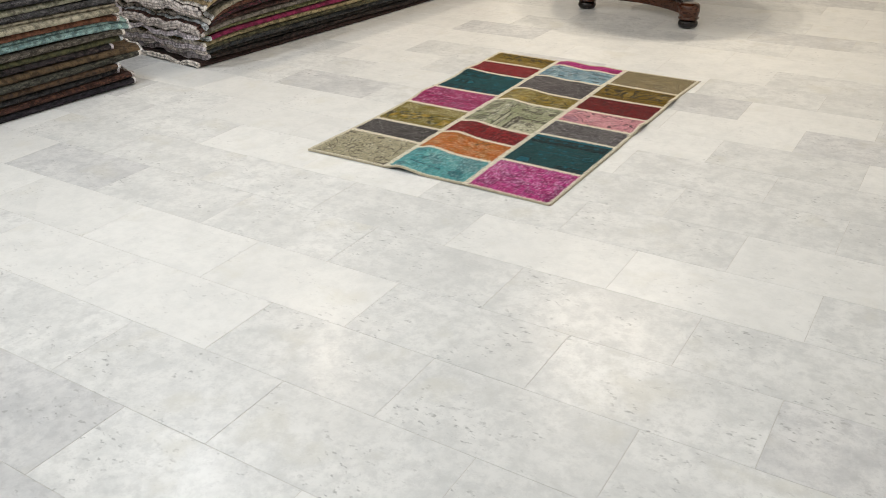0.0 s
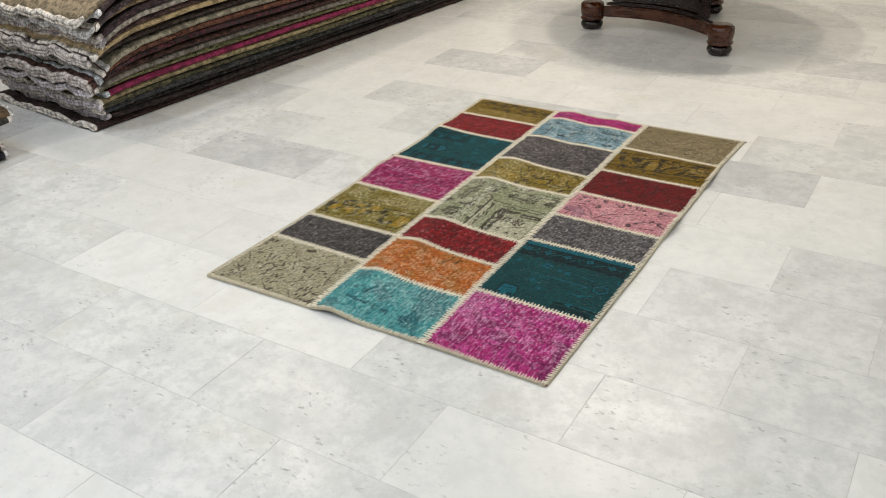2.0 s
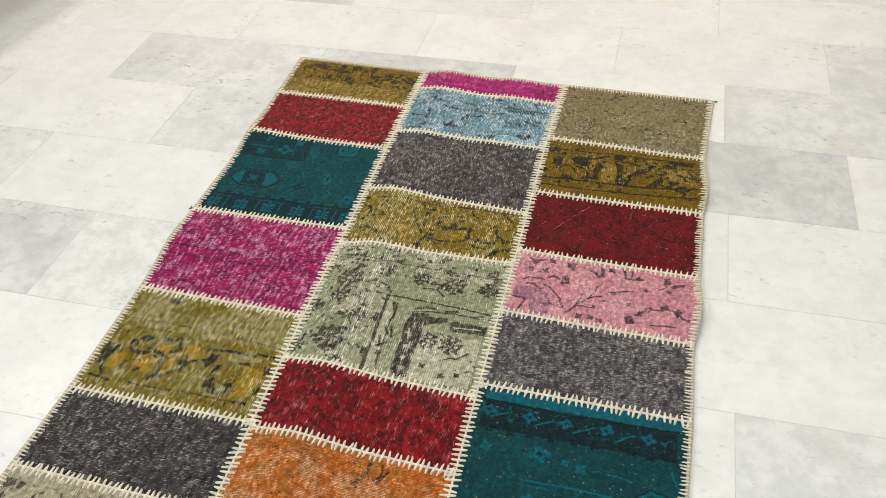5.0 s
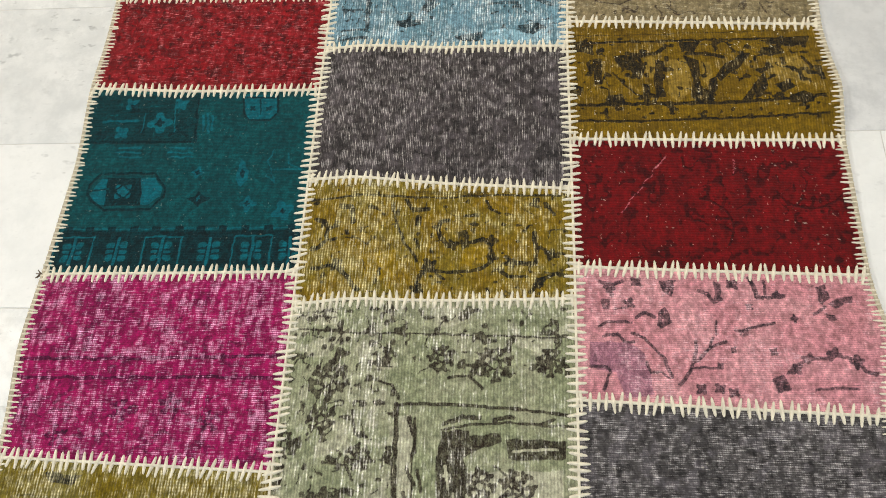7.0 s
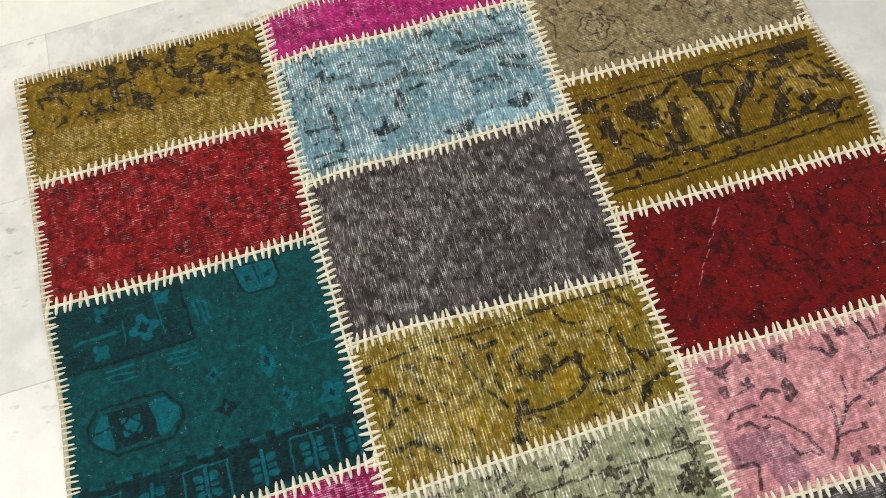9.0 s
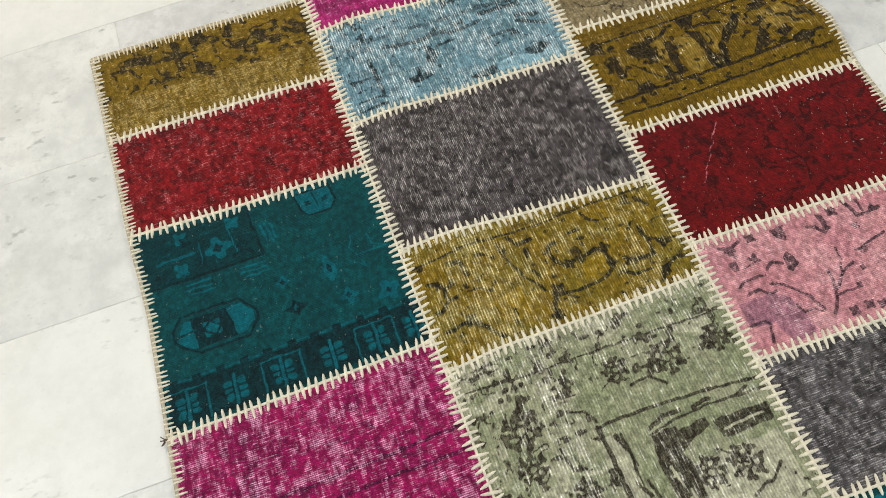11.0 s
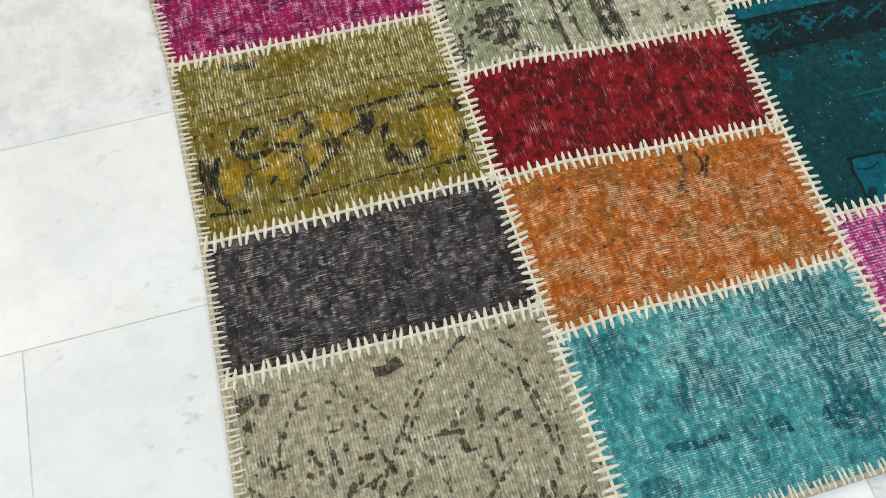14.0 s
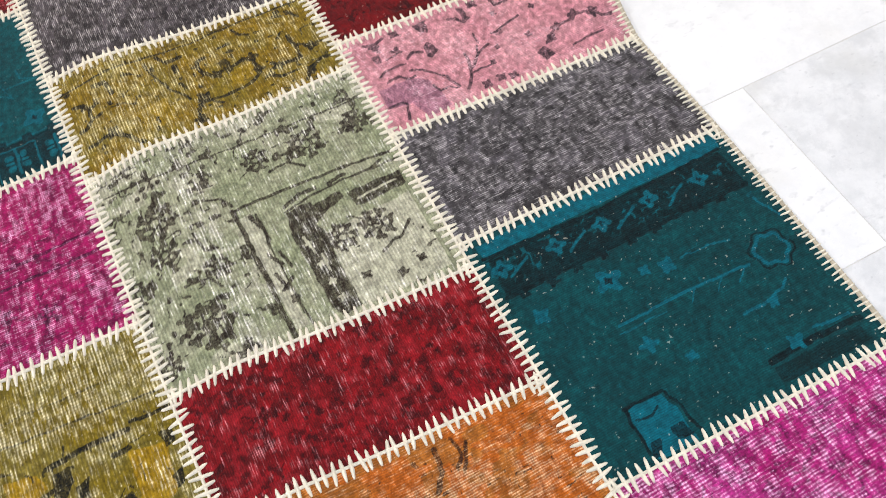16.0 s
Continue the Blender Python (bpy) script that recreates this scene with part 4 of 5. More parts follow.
def draw_dark_teal(d):
    d.fill([(0.048, 0.895), (0.945, 0.906), (0.947, 0.753), (0.045, 0.742)], "ink", 0.6)
    d.fill([(0.04, 0.97), (0.974, 0.987), (0.952, 0.92), (0.053, 0.909)], "tint", 0.8)
    d.line([(0.045, 0.906), (0.447, 0.896), (0.783, 0.907), (0.945, 0.917)], 0.005)
    d.disc(0.08, 0.843, 0.011, "tint", 0.65, 0.28, 4)
    d.disc(0.272, 0.834, 0.011, "tint", 0.65, 0.28, 4)
    d.disc(0.444, 0.838, 0.011, "tint", 0.65, 0.28, 4)
    d.disc(0.631, 0.848, 0.011, "tint", 0.65, 0.28, 4)
    d.disc(0.821, 0.839, 0.011, "tint", 0.65, 0.28, 4)
    d.line([(0.093, 0.802), (0.175, 0.843)], 0.004, "tint", 0.6)
    d.line([(0.305, 0.793), (0.384, 0.842)], 0.004, "tint", 0.6)
    d.line([(0.482, 0.792), (0.572, 0.85)], 0.004, "tint", 0.6)
    d.line([(0.679, 0.794), (0.759, 0.851)], 0.004, "tint", 0.6)
    d.disc(0.08, 0.843, 0.004, "ink", 0.8, 0.28, 4)
    d.disc(0.272, 0.834, 0.004, "ink", 0.8, 0.28, 4)
    d.disc(0.444, 0.838, 0.004, "ink", 0.8, 0.28, 4)
    d.disc(0.631, 0.848, 0.004, "ink", 0.8, 0.28, 4)
    d.disc(0.821, 0.839, 0.004, "ink", 0.8, 0.28, 4)
    d.line([(0.043, 0.734), (0.945, 0.742)], 0.006)
    d.disc(0.1, 0.721, 0.007, "ink", 1.0, 0.28, 4)
    d.disc(0.202, 0.718, 0.007, "ink", 1.0, 0.28, 4)
    d.disc(0.287, 0.726, 0.007, "ink", 1.0, 0.28, 4)
    d.disc(0.39, 0.728, 0.007, "ink", 1.0, 0.28, 4)
    d.disc(0.495, 0.734, 0.007, "ink", 1.0, 0.28, 4)
    d.disc(0.587, 0.731, 0.007, "ink", 1.0, 0.28, 4)
    d.disc(0.747, 0.737, 0.007, "ink", 1.0, 0.28, 4)
    d.disc(0.833, 0.734, 0.007, "ink", 1.0, 0.28, 4)
    d.disc(0.353, 0.627, 0.015, "tint", 0.85, 0.28, 4)
    d.disc(0.353, 0.627, 0.005, "ink", 1.0, 0.28, 4)
    d.ring(0.863, 0.474, 0.021, 0.005, "tint", 0.9, 0.1, 6)
    d.ring(0.863, 0.474, 0.027, 0.003, "ink", 0.8, 0.1, 6)
    d.line([(0.293, 0.459), (0.426, 0.465), (0.592, 0.467), (0.768, 0.458)], 0.0035, "tint", 0.85)
    d.line([(0.283, 0.434), (0.449, 0.435)], 0.0025, "tint", 0.6)
    d.line([(0.594, 0.589), (0.689, 0.586), (0.769, 0.569)], 0.003, "tint", 0.7)
    d.line([(0.532, 0.424), (0.577, 0.467)], 0.002, "tint", 0.7)
    d.line([(0.628, 0.421), (0.67, 0.463)], 0.002, "tint", 0.7)
    d.line([(0.706, 0.412), (0.743, 0.452)], 0.002, "tint", 0.7)
    d.line([(0.649, 0.31), (0.719, 0.307), (0.807, 0.329), (0.837, 0.357)], 0.004, "tint", 0.7)
    d.disc(0.755, 0.299, 0.007, "tint", 0.7, 0.28, 4)
    d.disc(0.432, 0.26, 0.007, "tint", 0.7, 0.28, 4)
    d.disc(0.468, 0.603, 0.007, "tint", 0.7, 0.28, 4)
    d.line([(0.926, 0.681), (0.954, 0.621), (0.967, 0.568)], 0.004, "tint", 0.6)
    d.disc(0.541, 0.585, 0.01, "tint", 0.6, 0.28, 4)
    d.disc(0.107, 0.615, 0.01, "tint", 0.6, 0.28, 4)
    d.disc(0.341, 0.36, 0.01, "tint", 0.6, 0.28, 4)
    d.fill([(0.168, 0.199), (0.279, 0.197), (0.297, 0.139), (0.299, 0.053), (0.299, 0.02), (0.17, 0.013), (0.158, 0.068)], "tint", 0.95)
    d.fill([(0.17, 0.074), (0.203, 0.075), (0.183, 0.024), (0.158, 0.024)], "ink", 0.95)
    d.fill([(0.244, 0.085), (0.287, 0.092), (0.302, 0.039), (0.254, 0.04)], "ink", 0.95)
    d.line([(0.178, 0.152), (0.223, 0.148), (0.254, 0.163)], 0.0025)
    d.line([(0.153, 0.046), (0.16, 0.205), (0.294, 0.206), (0.309, 0.142), (0.325, 0.018)], 0.0035)
    d.fill([(0.623, 0.107), (0.931, 0.102), (0.937, 0.041), (0.618, 0.043)], "ink", 0.5)
    d.line([(0.625, 0.126), (0.782, 0.131), (0.946, 0.125)], 0.008)
    d.line([(0.807, 0.162), (0.926, 0.155)], 0.004, "tint", 0.8)
    d.disc(0.731, 0.146, 0.01, "tint", 0.8, 0.28, 4)
    d.squiggles(80, 0.05, 0.77, 0.895, "tint", 0.4, broken=0.6)
    d.squiggles(40, 0.02, 0.15, 0.74, "tint", 0.35, broken=0.6)


def draw_branches(d):
    d.fill([(0.048, 0.424), (0.171, 0.439), (0.225, 0.363), (0.242, 0.218), (0.257, 0.063), (0.165, 0.035), (0.131, 0.209), (0.047, 0.237)], "tint", 0.8)
    d.line([(0.085, 0.891), (0.134, 0.865), (0.166, 0.897)], 0.005)
    d.disc(0.119, 0.843, 0.007, "ink", 1.0, 0.28, 4)
    d.disc(0.213, 0.901, 0.007, "ink", 1.0, 0.28, 4)
    d.line([(0.122, 0.833), (0.127, 0.788)], 0.004)
    d.fill([(0.087, 0.76), (0.122, 0.763), (0.119, 0.672), (0.09, 0.67)], "ink", 0.6)
    d.disc(0.183, 0.727, 0.008, "ink", 0.8, 0.28, 4)
    d.line([(0.134, 0.678), (0.169, 0.691)], 0.003)
    d.line([(0.205, 0.623), (0.235, 0.666), (0.264, 0.638)], 0.005)
    d.fill([(0.282, 0.679), (0.302, 0.706), (0.319, 0.642), (0.326, 0.592), (0.286, 0.544), (0.272, 0.573)])
    d.line([(0.08, 0.543), (0.107, 0.58), (0.188, 0.586)], 0.004)
    d.line([(0.097, 0.473), (0.144, 0.487), (0.161, 0.438), (0.193, 0.436)], 0.004)
    d.line([(0.19, 0.501), (0.227, 0.474), (0.254, 0.405), (0.29, 0.327), (0.298, 0.268)], 0.0035)
    d.line([(0.234, 0.298), (0.242, 0.218), (0.279, 0.226), (0.305, 0.188)], 0.003)
    d.line([(0.298, 0.273), (0.315, 0.194)], 0.004)
    d.line([(0.047, 0.247), (0.094, 0.251), (0.109, 0.227)], 0.004)
    d.line([(0.111, 0.207), (0.093, 0.09)], 0.004)
    d.fill([(0.29, 0.906), (0.352, 0.916), (0.327, 0.783), (0.302, 0.847)])
    d.line([(0.423, 0.846), (0.45, 0.828), (0.474, 0.764), (0.499, 0.786)], 0.005)
    d.fill([(0.478, 0.925), (0.503, 0.902), (0.497, 0.776), (0.477, 0.784)], "ink", 0.8)
    d.disc(0.54, 0.905, 0.008, "ink", 0.8, 0.28, 4)
    d.line([(0.6, 0.959), (0.614, 0.905), (0.615, 0.815), (0.645, 0.807), (0.707, 0.827)], 0.006)
    d.disc(0.685, 0.84, 0.005, "ink", 1.0, 0.28, 4)
    d.line([(0.649, 0.938), (0.648, 0.837)], 0.004)
    d.disc(0.585, 0.737, 0.005, "ink", 0.9, 0.28, 4)
    d.disc(0.724, 0.653, 0.005, "ink", 0.9, 0.28, 4)
    d.disc(0.642, 0.411, 0.005, "ink", 0.9, 0.28, 4)
    d.disc(0.517, 0.411, 0.004, "ink", 1.0, 0.28, 4)
    d.line([(0.468, 0.613), (0.467, 0.523)], 0.003)
    d.line([(0.531, 0.548), (0.566, 0.57), (0.62, 0.6), (0.662, 0.618)], 0.004)
    d.fill([(0.541, 0.558), (0.573, 0.566), (0.57, 0.516), (0.543, 0.513)], "ink", 0.5)
    d.line([(0.34, 0.15), (0.362, 0.203), (0.38, 0.269), (0.386, 0.335), (0.396, 0.416), (0.398, 0.462)], 0.0045)
    d.line([(0.38, 0.274), (0.471, 0.277)], 0.0035)
    d.disc(0.471, 0.292, 0.004, "ink", 1.0, 0.28, 4)
    d.line([(0.391, 0.316), (0.419, 0.368), (0.447, 0.426), (0.494, 0.469)], 0.004)
    d.line([(0.443, 0.425), (0.455, 0.507)], 0.003)
    d.fill([(0.819, 0.9), (0.852, 0.927), (0.85, 0.807), (0.824, 0.755), (0.815, 0.795)])
    d.fill([(0.841, 0.762), (0.874, 0.809), (0.927, 0.838), (0.918, 0.782), (0.866, 0.738)])
    d.line([(0.791, 0.693), (0.831, 0.741)], 0.004)
    d.fill([(0.823, 0.7), (0.852, 0.677), (0.856, 0.633), (0.829, 0.641)])
    d.line([(0.687, 0.264), (0.717, 0.317), (0.75, 0.354), (0.794, 0.368), (0.828, 0.381), (0.871, 0.364), (0.904, 0.337), (0.922, 0.283), (0.955, 0.266)], 0.004)
    d.disc(0.713, 0.286, 0.007, "ink", 1.0, 0.28, 4)
    d.disc(0.75, 0.364, 0.007, "ink", 1.0, 0.28, 4)
    d.disc(0.827, 0.391, 0.008, "ink", 1.0, 0.28, 4)
    d.disc(0.896, 0.346, 0.008, "ink", 1.0, 0.28, 4)
    d.fill([(0.632, 0.22), (0.667, 0.258), (0.696, 0.15), (0.648, 0.116)], "ink", 0.8)
    d.disc(0.406, 0.121, 0.007, "ink", 0.8, 0.28, 4)
    d.disc(0.468, 0.136, 0.007, "ink", 0.8, 0.28, 4)
    d.disc(0.513, 0.11, 0.007, "ink", 0.8, 0.28, 4)
    d.line([(0.771, 0.156), (0.85, 0.177), (0.903, 0.167)], 0.004, "ink", 0.7)
    d.squiggles(34, 0.010, strength=0.5, broken=0.72)
    d.fray(0.18)
    d.blots(26, 0.52, on="bare", strength=0.9)


def draw_scratched(d):
    d.line([(0.18, 0.42), (0.35, 0.86)], 0.0022, "tint", 0.9, gap=0.0031)
    d.line([(0.60, 0.84), (0.59, 0.74)], 0.003, "tint", 0.6, gap=0.005)
    d.squiggles(34, 0.03, strength=0.75, broken=0.5)
    d.blots(90, 0.72, strength=0.7)
    d.vine((0.55, 0.2), 60, 0.10, 120, 0.004, twigs=3)
    d.vine((0.75, 0.55), -40, 0.10, 100, 0.004, twigs=3)


def draw_dark_border(d):
    d.fill([(0.301, 0.671), (0.335, 0.695), (0.361, 0.619), (0.347, 0.524), (0.316, 0.501), (0.297, 0.572)], "tint", 0.8)
    d.fill([(0.388, 0.669), (0.454, 0.674), (0.472, 0.55), (0.457, 0.381), (0.414, 0.309), (0.377, 0.38)], "tint", 0.8)
    d.fill([(0.517, 0.648), (0.549, 0.65), (0.557, 0.551), (0.531, 0.455), (0.512, 0.501)], "tint", 0.8)
    d.fill([(0.776, 0.676), (0.883, 0.702), (0.925, 0.542), (0.89, 0.417), (0.829, 0.496), (0.769, 0.501)], "tint", 0.7)
    d.fill([(0.015, 0.79), (0.106, 0.793), (0.108, 0.699), (0.059, 0.73), (0.015, 0.718)])
    d.fill([(0.103, 0.665), (0.137, 0.667), (0.133, 0.45), (0.102, 0.448)])
    d.fill([(0.181, 0.7), (0.237, 0.705), (0.236, 0.585), (0.2, 0.604)])
    d.fill([(0.225, 0.682), (0.281, 0.704), (0.302, 0.594), (0.277, 0.489), (0.248, 0.547)])
    d.fill([(0.288, 0.46), (0.308, 0.453), (0.314, 0.38), (0.345, 0.357), (0.327, 0.287), (0.285, 0.302)])
    d.fill([(0.344, 0.657), (0.376, 0.655), (0.361, 0.452), (0.372, 0.35), (0.333, 0.347), (0.332, 0.497)])
    d.fill([(0.452, 0.708), (0.508, 0.66), (0.504, 0.453), (0.484, 0.313), (0.466, 0.36), (0.481, 0.503)])
    d.fill([(0.487, 0.43), (0.554, 0.408), (0.547, 0.304), (0.479, 0.304)])
    d.fill([(0.539, 0.503), (0.573, 0.535), (0.559, 0.396), (0.532, 0.381)])
    d.fill([(0.569, 0.544), (0.612, 0.642), (0.647, 0.671), (0.675, 0.738), (0.709, 0.728), (0.665, 0.616), (0.615, 0.542), (0.58, 0.484)])
    d.fill([(0.759, 0.779), (0.83, 0.807), (0.838, 0.729), (0.788, 0.703), (0.743, 0.726)])
    d.fill([(0.71, 0.475), (0.746, 0.56), (0.753, 0.452), (0.725, 0.371), (0.699, 0.37), (0.674, 0.303), (0.637, 0.301), (0.67, 0.381)])
    d.fill([(0.773, 0.449), (0.827, 0.479), (0.844, 0.418), (0.798, 0.367)])
    d.fill([(0.823, 0.351), (0.868, 0.38), (0.911, 0.344), (0.905, 0.291), (0.82, 0.286)])
    d.fill([(0.442, 0.823), (0.523, 0.826), (0.494, 0.737), (0.448, 0.746)])
    d.fill([(0.149, 0.353), (0.203, 0.374), (0.215, 0.298), (0.137, 0.289)])
    d.fill([(0.009, 0.446), (0.058, 0.424), (0.043, 0.36), (0.009, 0.379)])
    d.fill([(0.758, 0.845), (0.945, 0.882), (0.925, 0.806), (0.83, 0.794)])
    d.line([(0.238, 0.717), (0.291, 0.696), (0.347, 0.721), (0.382, 0.771)], 0.007)
    d.line([(0.467, 0.722), (0.543, 0.723), (0.606, 0.698)], 0.007)
    d.line([(0.628, 0.826), (0.653, 0.741)], 0.004)
    d.line([(0.175, 0.547), (0.216, 0.451), (0.256, 0.377), (0.287, 0.357)], 0.003, "ink", 0.9)
    d.line([(0.903, 0.703), (0.922, 0.595)], 0.005)
    d.line([(0.016, 0.807), (0.285, 0.824), (0.552, 0.845), (0.945, 0.882)], 0.004)
    d.line([(0.015, 0.87), (0.288, 0.888), (0.556, 0.911), (0.946, 0.949)], 0.002, "ink", 0.6)
    d.line([(0.006, 0.273), (0.222, 0.289), (0.518, 0.302), (0.744, 0.32), (0.945, 0.333)], 0.006)
    d.line([(0.008, 0.15), (0.24, 0.149), (0.513, 0.173), (0.82, 0.198), (0.957, 0.201)], 0.004)
    d.squiggles(44, 0.030, 0.33, 0.86, broken=0.58)
    d.blots(80, 0.73, 0.33, 0.86)
    d.fray(0.16, 0.18)
    d.blots(120, 0.70, 0.17, 0.30, strength=0.9)
    d.blots(34, 0.56, 0.3, 1.0, "bare", 0.9)


def draw_khaki(d):
    d.ring(0.21, 0.3, 0.023, 0.0028, "ink", 0.85, 0.1, 6)
    d.ring(0.215, 0.307, 0.013, 0.0028, "ink", 0.85, 0.1, 6)
    d.ring(0.629, 0.291, 0.027, 0.0028, "ink", 0.6, 0.1, 6)
    d.ring(0.631, 0.313, 0.015, 0.0028, "ink", 0.8, 0.1, 6)
    d.line([(0.046, 0.456), (0.072, 0.38), (0.059, 0.298)], 0.0028, "ink", 0.8)
    d.line([(0.094, 0.231), (0.13, 0.16), (0.219, 0.14), (0.277, 0.191)], 0.0028, "ink", 0.8)
    d.line([(0.255, 0.379), (0.32, 0.317), (0.329, 0.252)], 0.0028, "ink", 0.8)
    d.line([(0.501, 0.323), (0.526, 0.375), (0.582, 0.399)], 0.0028, "ink", 0.8)
    d.line([(0.658, 0.389), (0.745, 0.351), (0.76, 0.274)], 0.0028, "ink", 0.8)
    d.line([(0.776, 0.158), (0.798, 0.086)], 0.0028, "ink", 0.8)
    d.line([(0.859, 0.114), (0.896, 0.05)], 0.0028, "ink", 0.8)
    d.line([(0.149, 0.516), (0.197, 0.565)], 0.0028, "ink", 0.8)
    d.line([(0.391, 0.151), (0.444, 0.079)], 0.0028, "ink", 0.7)
    d.squiggles(30, 0.022, strength=0.75, broken=0.5)
    d.blots(100, 0.78, strength=0.6)
    d.fray(0.14, 0.2)
    d.blots(24, 0.50, 0.0, 0.6, "bare", 0.9)


# ground, second ground, ink, tint, bare thread; then how worn, the ribs' way, specks
CLOTHS = {
    "beige_lattice": (("9c967c", "a8a288", "3e342c", "a89f86", "d4d0be"), dict(wear=0.5, ribs="y", pitch=0.0042, specks=0.0), draw_lattice_beige, "beige floral lattice wool patch"),
    "charcoal": (("3e3a3a", "322f2f", "242322", "4c484a", "c0bab6"), dict(wear=0.68, streak=0.25, ribs="x", specks=0.1), draw_mottled, "charcoal worn wool patch"),
    "olive_scroll": (("70600f", "786e32", "0e1317", "9a7a08", "dcd4ae"), dict(wear=0.84, ribs="y", pitch=0.0042, specks=0.25), draw_scroll_border, "olive wool patch with dark scroll border"),
    "magenta_worn": (("981256", "7c0c4a", "4a0c36", "b2307c", "f0b0d6"), dict(wear=0.9, streak=0.75, ribs="x", specks=0.0), draw_two_lines, "magenta worn wool patch"),
    "teal_medallion": (("0a474c", "093f44", "04252b", "0b5c6a", "3f8088"), dict(wear=0.02, ribs="x", specks=0.12, pile=0.3), draw_teal_medallion, "teal overdyed wool patch with medallion"),
    "red_plain": (("800f18", "680b13", "480a11", "8a1c24", "d48a8e"), dict(wear=0.52, streak=0.3, ribs="x", specks=0.15), draw_mottled, "red worn wool patch"),
    "gold_faded": (("7a6214", "685410", "201e1a", "8c7522", "c0ac74"), dict(wear=0.80, ribs="x", specks=0.2), draw_gold_top, "faded gold wool patch with dark blooms"),
    "aqua": (("3f878d", "549c9e", "164f5c", "62acb2", "b4d6d4"), dict(wear=0.92, streak=0.85, ribs="x", specks=0.0), draw_teal_stripes, "aqua flat-woven patch"),
    "orange": (("96581c", "ac6824", "3c2416", "b05a12", "dcbc94"), dict(wear=0.98, patchy=8.0, streak=0.35, ribs="x", pitch=0.0030, specks=0.0), draw_orange, "orange worn wool patch"),
    "red_leaf": (("800f18", "620911", "400810", "8a1c24", "d48a8e"), dict(wear=0.48, ribs="y", specks=0.05), draw_mottled, "crimson wool patch with dark leaves"),
    "sage_frame": (("8a9070", "9c9d82", "30261f", "b8b69e", "f2efe6"), dict(wear=0.66, streak=0.5, ribs="y", pitch=0.0044, specks=0.0), draw_sage_frame, "sage green patch with a brown corner frame"),
    "gold_scroll": (("7c640c", "766822", "171a1c", "8e740e", "dcd2a0"), dict(wear=0.86, ribs="y", pitch=0.0042, specks=0.5), draw_gold_scroll, "gold wool patch with dark scrolls"),
    "grey_lilac": (("4c4748", "403c3d", "2f2c2d", "585256", "c4bebc"), dict(wear=0.78, streak=0.2, ribs="y", specks=0.05), draw_mottled, "lilac-grey worn wool patch"),
    "sky_blue": (("608290", "7498aa", "1a2428", "8cb4c6", "e2ecee"), dict(wear=0.9, ribs="y", pitch=0.0042, specks=0.0), draw_blue_blotches, "sky blue patch with dark blotches"),
    "pink_magenta": (("b02a78", "9e2068", "701448", "b63480", "e8a0cc"), dict(wear=0.65, ribs="x", specks=0.0), draw_ribbed_magenta, "bright magenta wool patch"),
    "magenta_ribbed": (("a01c68", "b43684", "540e40", "c0469a", "f4bce2"), dict(wear=0.98, streak=0.7, ribs="x", pitch=0.0042, specks=0.0), draw_ribbed_magenta, "magenta ribbed wool patch"),
    "teal_dark": (("093c40", "0a4448", "04191e", "0c5e6e", "3a7c86"), dict(wear=0.02, ribs="x", specks=0.3, pile=0.3), draw_dark_teal, "dark teal patch with crenellated border"),
    "grey_soft": (("514e4f", "434142", "323031", "5c585d", "c4bfbf"), dict(wear=0.8, streak=0.2, ribs="x", specks=0.1), draw_mottled, "soft grey worn wool patch"),
    "rose": (("c2838c", "d2999f", "43353d", "98697c", "e4c0c8"), dict(wear=0.60, ribs="x", specks=0.0), draw_branches, "rose pink patch with dark branches"),
    "red_deep": (("6c0910", "5a070d", "3a060b", "c4707a", "b45258"), dict(wear=0.24, ribs="x", specks=0.35), draw_scratched, "deep red wool patch"),
    "olive_border": (("745c08", "665008", "101418", "8c7430", "c0b080"), dict(wear=0.46, ribs="y", pitch=0.0042, specks=0.8), draw_dark_border, "dark olive patch with black border motifs"),
    "khaki": (("8a7d5e", "7c7052", "3a2e26", "968a6e", "c2ba9f"), dict(wear=0.58, ribs="x", specks=0.0), draw_khaki, "khaki patch with faint ovals"),
}
LAYOUT = [
    ["beige_lattice", "charcoal", "olive_scroll", "magenta_worn", "teal_medallion", "red_plain", "gold_faded"],
    ["aqua", "orange", "red_leaf", "sage_frame", "gold_scroll", "grey_lilac", "sky_blue", "pink_magenta"],
    ["magenta_ribbed", "teal_dark", "grey_soft", "rose", "red_deep", "olive_border", "khaki"],
]
YARN = plain("cream_yarn", (0.75, 0.70, 0.565), 0.9, vary=0.14, scale=90.0, bump=0.4)
BINDING_YARN = plain("beige_yarn", (0.46, 0.41, 0.30), 0.9, vary=0.2, scale=120.0, bump=0.4)

rug = tagged(new("patchwork_rug"), "rug of colourful overdyed patches sewn with cream yarn on marble", "rug")


